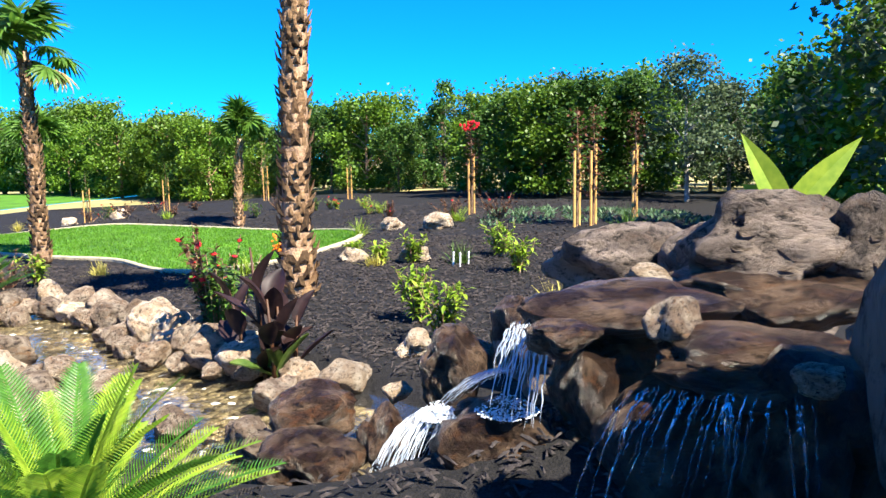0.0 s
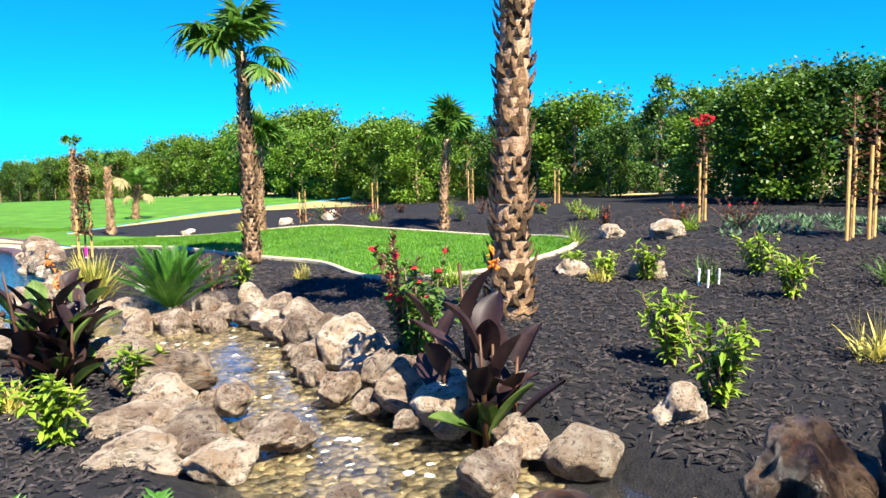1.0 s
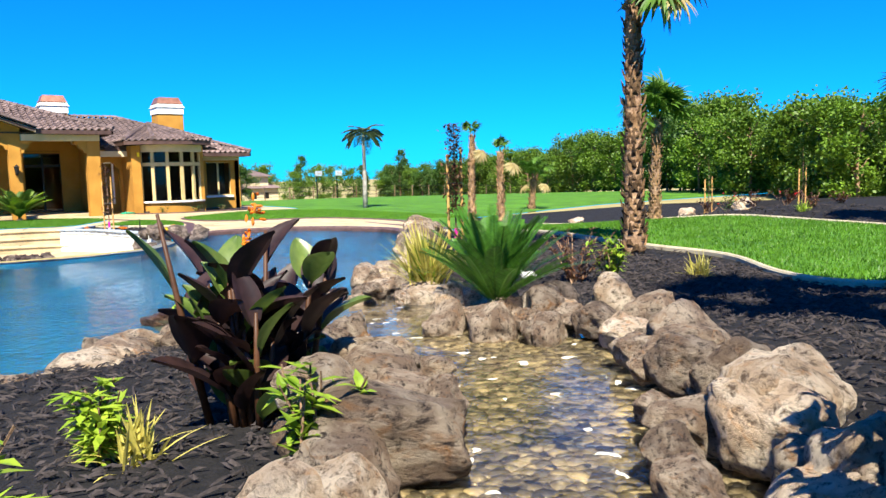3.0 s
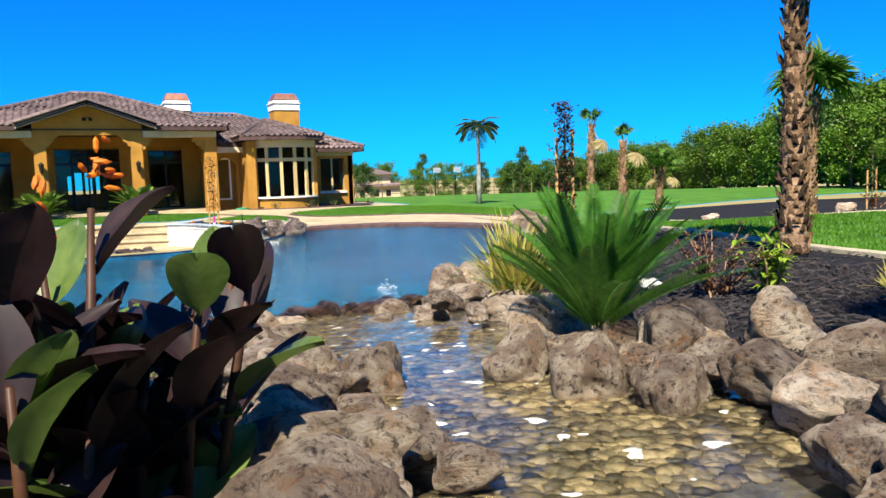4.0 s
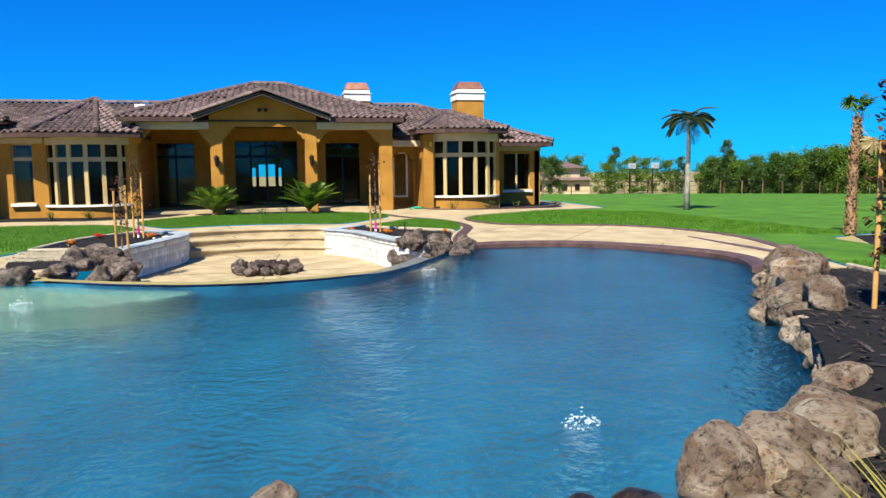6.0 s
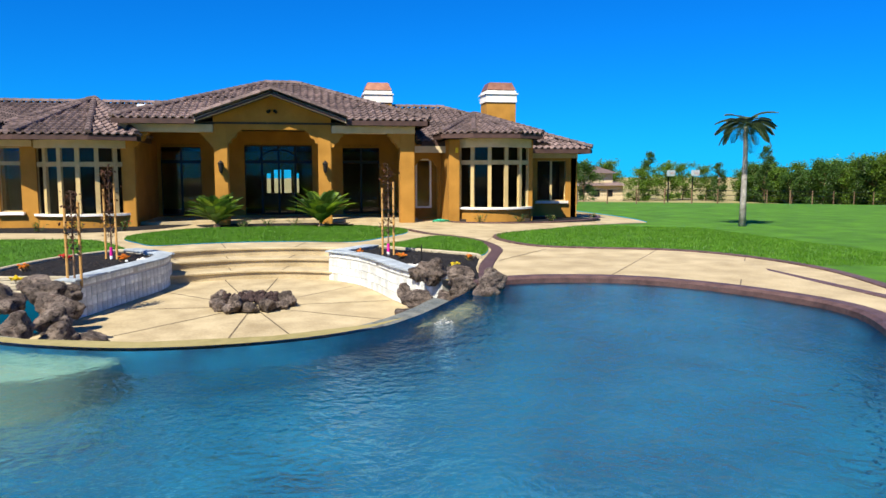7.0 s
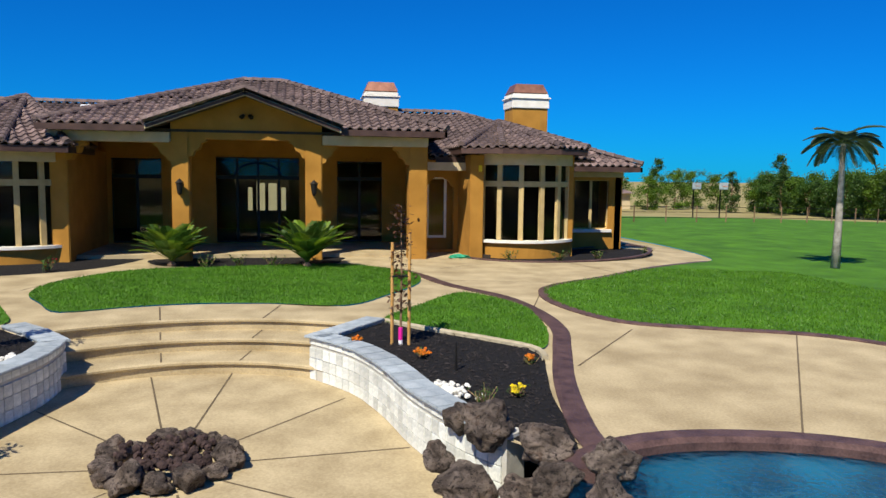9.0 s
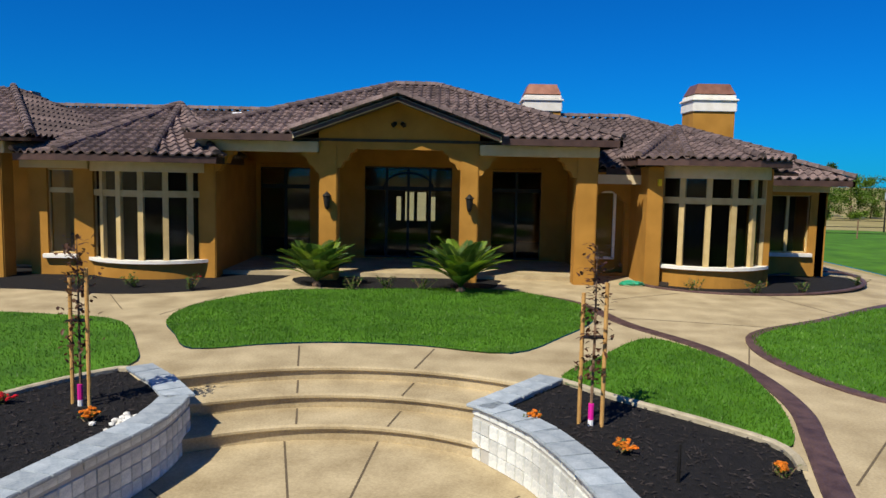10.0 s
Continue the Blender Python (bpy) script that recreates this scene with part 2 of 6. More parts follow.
M = {
    "mulch": mat("mulch", (0.003, 0.003, 0.003), (0.015, 0.013, 0.013), 14, 0.95, 1.0, 70, spread=0.02),
    "chip": mat("chip", (0.004, 0.0035, 0.004), (0.045, 0.036, 0.034), 9, 0.9, 0.4, 60, spread=0.25),
    "lawn": mat("lawn", (0.028, 0.092, 0.004), (0.088, 0.23, 0.010), 0.9, 0.9, 1.0, 45, spread=0.02),
    "blade": leaf_mat("blade", (0.038, 0.12, 0.005), (0.115, 0.265, 0.012)),
    "field": mat("field", (0.20, 0.17, 0.06), (0.34, 0.28, 0.12), 0.2, 0.95, 0.6, 8, spread=0.02),
    "concrete": mat("concrete", (0.29, 0.222, 0.12), (0.52, 0.42, 0.25), 1.3, 0.8, 0.15, 30, spread=0.03),
    "band": mat("band", (0.05, 0.028, 0.026), (0.13, 0.075, 0.065), 5, 0.55, 0.3, 40, spread=0.1),
    "joint": mat("joint", (0.10, 0.075, 0.045), (0.16, 0.12, 0.07), 8, 0.9, 0.2, 50),
    "curb": mat("curb", (0.34, 0.29, 0.19), (0.5, 0.43, 0.3), 6, 0.85, 0.3, 50),
    "rock": rock_mat("rock", (0.035, 0.022, 0.016), (0.24, 0.165, 0.11), (0.50, 0.40, 0.29), (0.32, 0.16, 0.065)),
    "rock_pale": rock_mat("rock_pale", (0.10, 0.065, 0.04), (0.44, 0.32, 0.21), (0.68, 0.57, 0.43), (0.46, 0.25, 0.11)),
    "rock_dark": rock_mat("rock_dark", (0.012, 0.009, 0.008), (0.115, 0.087, 0.07), (0.32, 0.25, 0.2), (0.12, 0.07, 0.045), 0.8),
    # wet stone, darkened further to put the waterfall's shade into its colours
    "rock_wet_shaded": rock_mat("rock_wet_shaded", (0.004, 0.003, 0.002), (0.035, 0.02, 0.013), (0.19, 0.125, 0.08), (0.13, 0.055, 0.02), 0.3, 0.5, 0.9),
    "lava": mat("lava", (0.02, 0.013, 0.012), (0.08, 0.05, 0.045), 8, 0.95, 1.0, 40, spread=0.2),
    "pebble": mat("pebble", (0.03, 0.025, 0.015), (0.26, 0.19, 0.09), 3, 0.6, 0.2, 40, spread=0.33),
    "white_stone": mat("white_stone", (0.5, 0.48, 0.42), (0.8, 0.78, 0.72), 6, 0.8, 0.3, 40),
    "silt": mat("silt", (0.02, 0.018, 0.010), (0.09, 0.075, 0.042), 9, 0.8, 0.6, 40),
    # blue pool finish; its strong mottling imitates rippled light and caustics
    "plaster": mat("plaster", (0.0003, 0.008, 0.03), (0.005, 0.11, 0.2), 1.1, 0.8, 0.1, 5),
    "shelf": mat("shelf", (0.06, 0.11, 0.09), (0.2, 0.26, 0.2), 6, 0.8, 0.2, 40),
    "stucco": mat("stucco", (0.33, 0.155, 0.022), (0.46, 0.225, 0.038), 1.6, 0.9, 0.35, 80, spread=0.02),
    "trim": mat("trim", (0.50, 0.40, 0.24), (0.62, 0.50, 0.32), 3, 0.85, 0.2, 60, spread=0.04),
    "sill": mat("sill", (0.68, 0.64, 0.55), (0.8, 0.76, 0.68), 4, 0.8, 0.2, 60),
    "frame": mat("frame", (0.46, 0.33, 0.13), (0.56, 0.42, 0.2), 5, 0.6, 0.1, 60),
    "fascia": mat("fascia", (0.045, 0.024, 0.02), (0.09, 0.05, 0.04), 4, 0.6, 0.2, 50),
    "tile": mat("tile", (0.055, 0.04, 0.038), (0.22, 0.155, 0.14), 2.5, 0.8, 0.4, 30, spread=0.2),
    "copper": mat("copper", (0.25, 0.11, 0.07), (0.42, 0.2, 0.13), 4, 0.45, 0.1, 40, metal=0.6),
    # rooms and porch ceiling; colour darkened to stand in for unlit interiors
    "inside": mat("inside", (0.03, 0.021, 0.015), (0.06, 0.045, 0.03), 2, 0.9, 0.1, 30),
    "iron": mat("iron", (0.012, 0.011, 0.01), (0.03, 0.028, 0.025), 6, 0.5, 0.1, 40, metal=0.5),
    "stone_tile": mat("stone_tile", (0.42, 0.44, 0.42), (0.72, 0.72, 0.66), 5, 0.7, 0.3, 40, spread=0.14),
    "wet_tile": mat("wet_tile", (0.07, 0.08, 0.06), (0.24, 0.24, 0.18), 5, 0.3, 0.3, 20, spread=0.1),
    "cap": mat("cap", (0.22, 0.26, 0.29), (0.42, 0.46, 0.48), 4, 0.6, 0.3, 40, spread=0.1),
    "grout": mat("grout", (0.45, 0.43, 0.38), (0.55, 0.53, 0.47), 6, 0.9, 0.2, 40),
    "wood_stake": mat("wood_stake", (0.42, 0.22, 0.06), (0.62, 0.36, 0.12), 6, 0.8, 0.2, 60),
    "bark": mat("bark", (0.10, 0.055, 0.03), (0.34, 0.22, 0.13), 7, 0.95, 0.8, 40, spread=0.2),
    "boot": mat("boot", (0.08, 0.035, 0.014), (0.42, 0.25, 0.12), 5, 0.95, 0.6, 30, spread=0.3),
    "bark_grey": mat("bark_grey", (0.16, 0.14, 0.12), (0.42, 0.38, 0.33), 6, 0.95, 0.6, 40, spread=0.1),
    "fan": leaf_mat("fan", (0.03, 0.09, 0.008), (0.11, 0.22, 0.025)),
    "fan_dry": leaf_mat("fan_dry", (0.25, 0.19, 0.06), (0.45, 0.36, 0.16)),
    "cycad": leaf_mat("cycad", (0.035, 0.12, 0.012), (0.11, 0.27, 0.03), 0.35),
    # lit copy of cycad: the yellow of sun through the fronds is in the colour
    "cycad_sunlit": leaf_mat("cycad_sunlit", (0.12, 0.26, 0.012), (0.42, 0.52, 0.06), 0.35),
    "lime": leaf_mat("lime", (0.12, 0.24, 0.012), (0.36, 0.46, 0.04)),
    "mid": leaf_mat("mid", (0.035, 0.10, 0.012), (0.12, 0.2, 0.03)),
    "rust": leaf_mat("rust", (0.05, 0.02, 0.012), (0.16, 0.07, 0.03)),
    "straw": leaf_mat("straw", (0.32, 0.30, 0.04), (0.62, 0.52, 0.14)),
    "canna": leaf_mat("canna", (0.010, 0.006, 0.007), (0.05, 0.024, 0.022), 0.5, 0.25),
    "canna_green": leaf_mat("canna_green", (0.04, 0.09, 0.012), (0.16, 0.22, 0.05), 0.35),
    "tree_a": leaf_mat("tree_a", (0.04, 0.10, 0.006), (0.16, 0.27, 0.02)),
    "tree_b": leaf_mat("tree_b", (0.02, 0.06, 0.008), (0.08, 0.16, 0.02)),
    "tree_c": leaf_mat("tree_c", (0.04, 0.07, 0.03), (0.11, 0.15, 0.07)),
    "ground_cover": leaf_mat("ground_cover", (0.04, 0.09, 0.035), (0.12, 0.2, 0.09)),
    "red": leaf_mat("red", (0.5, 0.01, 0.02), (0.75, 0.03, 0.04)),
    "orange": leaf_mat("orange", (0.7, 0.16, 0.01), (0.85, 0.3, 0.02)),
    "yellow": leaf_mat("yellow", (0.75, 0.55, 0.01), (0.85, 0.7, 0.03)),
    "white": mat("white", (0.75, 0.75, 0.75), (0.82, 0.82, 0.82), 4, 0.7, 0.05, 30),
    "magenta": mat("magenta", (0.6, 0.01, 0.25), (0.7, 0.02, 0.3), 4, 0.6, 0.05, 30),
    "hose": mat("hose", (0.02, 0.3, 0.16), (0.04, 0.4, 0.22), 4, 0.5, 0.05, 30),
    "foam": mat("foam", (0.7, 0.76, 0.8), (0.85, 0.88, 0.9), 12, 0.5, 0.6, 60),
    "pool_water": water_mat("pool_water", (0.50, 0.90, 1.0), 1.0, 5.0, 0.02, 1.0, 1.2, 13.0),
    "stream_water": water_mat("stream_water", (0.93, 0.97, 0.93), 0.18, 7.0, 0.02, 1.0, 1.16),
    "fall_water": water_mat("fall_water", (0.7, 0.85, 1.0), 0.9, 16.0, 0.05, 0.95),
    "white_water": leaf_mat("white_water", (0.45, 0.55, 0.68), (0.85, 0.9, 0.95), 0.25, 0.4),
    "glass": water_mat("glass", (0.75, 0.8, 0.82), 0.02, 0.5, 0.0, 1.0),
}


# ---- mesh helpers ----
def mesh_ob(name, verts, faces, material, parent=None, label="", smooth=False):
    me = bpy.data.meshes.new(name)
    me.from_pydata([tuple(v) for v in verts], [], faces)
    me.update()
    me.materials.append(M[material])
    if smooth:
        me.polygons.foreach_set("use_smooth", [True] * len(me.polygons))
    ob = new(name, me)
    ob.parent = parent
    if label:
        ob["label"] = label
    return ob


def part(name, bm, material, parent=None, label="", smooth=False):
    me = bpy.data.meshes.new(name)
    bm.to_mesh(me)
    bm.free()
    me.materials.append(M[material])
    if smooth:
        me.polygons.foreach_set("use_smooth", [True] * len(me.polygons))
    ob = new(name, me)
    ob.parent = parent
    if label:
        ob["label"] = label
    return ob


def shared(name, me, parent, m):
    ob = new(name, me)
    ob.parent = parent
    ob.matrix_basis = m
    return ob


def thing(name, loc=(0, 0, 0), label="", category="", group="", rz=0.0):
    e = new(name)
    e.empty_display_size = 0.2
    e.location, e.rotation_euler = loc, (0, 0, rz)
    return tagged(e, label, category, group)


def box(bm, x0, x1, y0, y1, z0, z1, bevel=0.0):
    g = bmesh.ops.create_cube(bm, size=1, matrix=Matrix.LocRotScale(((x0 + x1) / 2, (y0 + y1) / 2, (z0 + z1) / 2), None, (abs(x1 - x0), abs(y1 - y0), abs(z1 - z0))))
    if bevel:
        es = {e for v in g["verts"] for e in v.link_edges}
        bmesh.ops.bevel(bm, geom=list(es), offset=bevel, segments=2, affect="EDGES")
    return bm


def boxes(*args, bevel=0.0):
    bm = bmesh.new()
    for a in args:
        box(bm, *a, bevel=bevel)
    return bm


def tube(bm, pts, radii, seg=8):
    rings = []
    for i, p in enumerate(pts):
        p = Vector(p)
        d = (Vector(pts[min(i + 1, len(pts) - 1)]) - Vector(pts[max(i - 1, 0)])).normalized()
        a = d.orthogonal().normalized() if abs(d.z) < 0.9 else Vector((1, 0, 0)).cross(d).normalized()
        b = d.cross(a)
        rings.append([bm.verts.new(p + radii[i] * (math.cos(k * math.tau / seg) * a + math.sin(k * math.tau / seg) * b)) for k in range(seg)])
    for r, s in zip(rings, rings[1:]):
        for k in range(seg):
            bm.faces.new((r[k], r[(k + 1) % seg], s[(k + 1) % seg], s[k]))
    bm.faces.new(rings[0][::-1]); bm.faces.new(rings[-1])
    return bm


def smooth_loop(pts, n=6, closed=True):
    """Catmull-Rom curve through plan points."""
    out, c = [], len(pts)
    for i in range(c if closed else c - 1):
        g = lambda k: Vector(pts[k % c] if closed else pts[max(0, min(c - 1, k))])
        p0, p1, p2, p3 = g(i - 1), g(i), g(i + 1), g(i + 2)
        for k in range(n):
            t = k / n
            out.append(0.5 * (2 * p1 + (p2 - p0) * t + (2 * p0 - 5 * p1 + 4 * p2 - p3) * t * t + (3 * p1 - p0 - 3 * p2 + p3) * t ** 3))
    if not closed:
        out.append(Vector(pts[-1]))
    return out


def inside(x, y, poly):
    r, j = False, len(poly) - 1
    for i in range(len(poly)):
        xi, yi, xj, yj = poly[i][0], poly[i][1], poly[j][0], poly[j][1]
        if (yi > y) != (yj > y) and x < (xj - xi) * (y - yi) / (yj - yi) + xi:
            r = not r
        j = i
    return r


def ss(v, a, b):
    t = max(0.0, min(1.0, (v - a) / (b - a)))
    return t * t * (3 - 2 * t)


def ribbon(name, line, width, z, thick, material, label, closed=False, height=None):
    """A low kerb swept along a plan line, with a rounded top."""
    prof = [(-0.5, 0), (-0.5, 0.7), (-0.3, 1), (0.3, 1), (0.5, 0.7), (0.5, 0)]
    vs, fs, n = [], [], len(line)
    for i, p in enumerate(line):
        a = line[(i - 1) % n] if closed else line[max(i - 1, 0)]
        b = line[(i + 1) % n] if closed else line[min(i + 1, n - 1)]
        d = (Vector(b) - Vector(a)).normalized()
        nrm = Vector((-d.y, d.x))
        zz = z if height is None else height(p[0], p[1]) + z
        for u, w in prof:
            vs.append((p[0] + nrm.x * u * width, p[1] + nrm.y * u * width, zz + w * thick))
    m = len(prof)
    for i in range(n if closed else n - 1):
        j = (i + 1) % n
        for k in range(m - 1):
            fs.append((i * m + k, j * m + k, j * m + k + 1, i * m + k + 1))
    if not closed:
        fs += [tuple(range(m)), tuple(range((n - 1) * m, n * m))[::-1]]
    return tagged(mesh_ob(name, vs, fs, material), label, "kerb", kind="structure")


# ---- ground plan ----
WATER = -0.15
POOL = smooth_loop([(-18.95, 6.75), (-19.25, 8.0), (-18.7, 9.6), (-17.2, 10.8), (-15.2, 11.3), (-13.2, 10.4), (-10.8, 8.7), (-8.5, 7.3), (-6.8, 6.1), (-6.15, 4.8),
                    (-6.0, 3.2), (-5.2, 2.0), (-4.05, 1.25), (-3.0, 0.55), (-2.7, -0.6), (-3.0, -2.2), (-5, -4.5), (-9, -6), (-13, -5), (-15.4, -2.8), (-16.0, -1.2),
                    (-15.2, 0.3), (-14.75, 1.6), (-14.8, 3.0), (-15.3, 4.2), (-16.3, 5.1), (-17.8, 6.0)], 5)
PIT = (-21.8, 2.3)


def arc(r, a0, a1, n=14, c=PIT):
    return [Vector((c[0] + r * math.cos(radians(a0 + (a1 - a0) * i / n)), c[1] + r * math.sin(radians(a0 + (a1 - a0) * i / n)))) for i in range(n + 1)]


WALL_R = smooth_loop([(-24.55, 4.15), (-23.6, 4.75), (-22.5, 5.1), (-21.2, 5.35), (-20.0, 5.75), (-19.2, 6.3)], 6, False)
WALL_L = smooth_loop([(-24.75, 0.35), (-23.7, 0.35), (-22.5, 0.05), (-21.2, -0.3), (-19.6, -0.75), (-18.0, -1.3)], 6, False)
SUNK = [Vector(p) for p in [(-25.95, 5.25)]] + WALL_R + [Vector(p) for p in [(-18.2, 6.35), (-17.5, 6.15), (-16.35, 5.3), (-15.6, 4.4), (-15.1, 3.1), (-15.05, 1.6), (-15.5, 0.2), (-16.2, -1.0), (-17, -1.3)]] \
    + WALL_L[::-1] + [Vector((-26.25, -0.75))] + arc(4.95, 218, 143, 12)[0:]
LAWN_N = smooth_loop([(-36.8, 18.6), (-35.2, 16.9), (-33.5, 14.7), (-31.4, 12.3), (-29.9, 10.2), (-28.6, 9.5), (-27, 9.4), (-25.3, 9.9), (-24.5, 11.2), (-23.6, 13), (-22, 14),
                      (-19.5, 14.2), (-16.5, 13.3), (-13.5, 12.2), (-10, 11.0), (-7, 9.9), (-4.6, 9.1), (-3.0, 8.7), (-1.6, 7.5), (-0.5, 6.7), (0.6, 6.4), (1.4, 7), (1.7, 9.5), (0.1, 13), (-2.7, 14.7),
                      (-7.1, 16.2), (-9.7, 15.9), (-13, 16), (-16.9, 15.9), (-20, 18.1), (-24, 30), (-30, 60), (-75, 60), (-75, 20), (-52, 19.5), (-42, 19.5)], 4)
LAWN_C = smooth_loop([(-34.0, -0.3), (-34.3, 1.2), (-34.6, 3), (-34.7, 5.3), (-33.4, 6.6), (-32.2, 7.1), (-30.6, 6.9), (-29.0, 6.0), (-27.6, 4.9), (-28.05, 3.3), (-28.2, 2.0), (-28.0, 0.8), (-27.5, -0.5),
                      (-28.6, -1.2), (-29.8, -1.8), (-31.2, -1.9), (-32.7, -1.4)], 4)
LAWN_R = smooth_loop([(-29.0, 7.7), (-27.6, 6.5), (-26.0, 5.5), (-25.2, 6.1), (-24.1, 7.1), (-23.3, 7.65), (-24.2, 8.1), (-25.5, 8.4), (-27.3, 8.5)], 4)
LAWN_L = smooth_loop([(-29.7, -2.7), (-30.2, -4.2), (-30.3, -6.5), (-29, -10), (-24, -11), (-20, -9), (-19, -4), (-21.0, -2.8), (-23.5, -2.6), (-25.0, -2.0), (-26.3, -1.1), (-27.6, -1.5)], 4)
BED_R = smooth_loop([(-25.95, 5.35), (-25.1, 6.1), (-24.0, 7.1), (-23.2, 7.6), (-22.1, 7.35), (-21.0, 7.05), (-19.9, 6.85), (-19.0, 6.6), (-19.4, 6.2), (-20.6, 5.7), (-21.8, 5.35), (-23.2, 5.0), (-24.5, 4.35), (-25.2, 4.8)], 4)
BED_L = smooth_loop([(-26.2, -0.9), (-25.0, -1.9), (-23.2, -2.5), (-20.5, -2.7), (-18, -2.2), (-17.6, -1.5), (-19.6, -0.9), (-21.2, -0.45), (-22.6, -0.1), (-24, 0.15), (-25.2, -0.1)], 4)
BED_H1 = smooth_loop([(-37.5, -9.5), (-34.0, -8.5), (-33.4, -6.2), (-33.0, -4.2), (-33.6, -2.6), (-34.8, -1.4), (-37.5, -0.9), (-38.5, -4)], 4)
BED_H2 = smooth_loop([(-36.7, -0.4), (-35.1, -0.1), (-34.6, 1.2), (-34.8, 3), (-34.95, 4.9), (-36.0, 5.3), (-36.9, 5.2), (-37, 2.5)], 4)
BED_H3 = smooth_loop([(-36.6, 9.6), (-35.4, 10.1), (-34.8, 11.6), (-35.0, 13.4), (-36.0, 15.2), (-37.4, 16.5), (-39.2, 17.2), (-40.3, 16.9), (-39.5, 14), (-37.5, 12)], 4)
CONC = [Vector(p) for p in [(-50, -14), (-14, -14), (-15, -4), (-17.2, -1.4), (-19, 6.4), (-18.9, 8.2), (-17.8, 9.9), (-16.2, 11), (-14.2, 11.6), (-13.2, 12.1), (-16.5, 13.6), (-19.5, 14.5), (-24, 14.2), (-34, 17.6), (-38.5, 19.2), (-50, 18.5)]]
STREAM = [(4.3, -0.9), (3.4, -0.35), (2.5, 0.25), (1.6, 0.95), (0.7, 1.8), (-0.3, 2.5), (-1.6, 2.75), (-3.0, 2.95), (-4.6, 3.2), (-6.1, 3.4)]
STREAM_W = [0.55, 0.6, 0.6, 0.62, 0.7, 0.85, 0.85, 0.95, 1.05, 1.15]
STREAM_Z = [0.62, 0.58, 0.52, 0.46, 0.40, 0.34, 0.28, 0.18, 0.04, -0.12]
MULCH = [Vector(p) for p in [(-13.4, 12.4), (-13.2, 10.4), (-11.2, 8.5), (-9, 7.0), (-7.4, 5.9), (-6.9, 4.6), (-6.7, 3), (-6, 1.4), (-4.2, 0), (-4.2, -2), (-7, -12), (16, -12), (18, 10), (12, 24), (2, 30), (-22, 32), (-20, 18.1), (-16.9, 15.9)]]


def stream_near(x, y):
    best = (9.0, 0, 0.5)
    for i in range(len(STREAM) - 1):
        a, b = Vector(STREAM[i]), Vector(STREAM[i + 1])
        d = b - a
        t = max(0, min(1, (Vector((x, y)) - a).dot(d) / d.length_squared))
        q = (Vector((x, y)) - a - d * t).length
        if q < best[0]:
            best = (q, STREAM_Z[i] * (1 - t) + STREAM_Z[i + 1] * t, STREAM_W[i] * (1 - t) + STREAM_W[i + 1] * t)
    return best


def land(x, y):
    """Height of the ground."""
    west = -0.1 - 0.25 * ss(y, 12, 22)
    east = 0.24 + 0.38 * ss(x, -2.0, 3.0) * (1 - 0.4 * ss(y, 5, 16)) + 0.38 * math.exp(-((x - 5.5) ** 2 / 14 + (y - 11.5) ** 2 / 26)) + 0.12 * ss(x, 0, 5) * ss(-y, -2, 3)
    east += 0.2 * ss(y, 15.5, 19) * ss(x, -16, -8)
    east -= 0.34 * ss(-x, 2.2, 4.8) * (1 - ss(y, 5, 7))
    east += 0.35 * math.exp(-((x - 5.5) ** 2 / 2.4 + (y + 1.6) ** 2 / 1.0))
    w = ss(x, -14, -7)
    z = west * (1 - w) + east * w
    r = math.hypot(x + 5, y - 5)
    z -= 3.6 * ss(r, 45, 170) + 5 * ss(r, 170, 900)
    q, sz, sw = stream_near(x, y)
    if q < sw + 0.5:
        k = ss(q, sw * 0.75, sw + 0.5)
        z = (sz - 0.16) * (1 - k) + max(z, sz - 0.16) * k
    return z


def fill_plan():
    """One triangulated sheet over all regions, split along their outlines."""
    loops = [POOL, SUNK, LAWN_N, LAWN_C, LAWN_R, LAWN_L, BED_R, BED_L, BED_H1, BED_H2, BED_H3, CONC, MULCH]
    vs, es = [], []
    for lp in loops:
        n0 = len(vs)
        vs += [Vector((p[0], p[1])) for p in lp]
        es += [(n0 + i, n0 + (i + 1) % len(lp)) for i in range(len(lp))]
    rng = random.Random(4)
    for step, x0, x1, y0, y1, hole in ((0.3, -7, 7, -6, 8, None), (0.8, -42, 14, -12, 24, (-7, 7, -6, 8)), (5, -90, 60, -50, 80, (-42, 14, -12, 24)), (40, -600, 500, -500, 600, (-90, 60, -50, 80))):
        nx, ny = int((x1 - x0) / step), int((y1 - y0) / step)
        for i in range(nx + 1):
            for j in range(ny + 1):
                x, y = x0 + i * step, y0 + j * step
                if hole and hole[0] <= x <= hole[1] and hole[2] <= y <= hole[3]:
                    continue
                vs.append(Vector((x + rng.uniform(-.2, .2) * step, y + rng.uniform(-.2, .2) * step)))
    for p in ((-2500, -2500), (2500, -2500), (2500, 2500), (-2500, 2500)):
        vs.append(Vector(p))
    v2, _, f2, _, _, _ = delaunay_2d_cdt(vs, es, [], 0, 1e-4)
    return v2, f2


PV, PF = fill_plan()
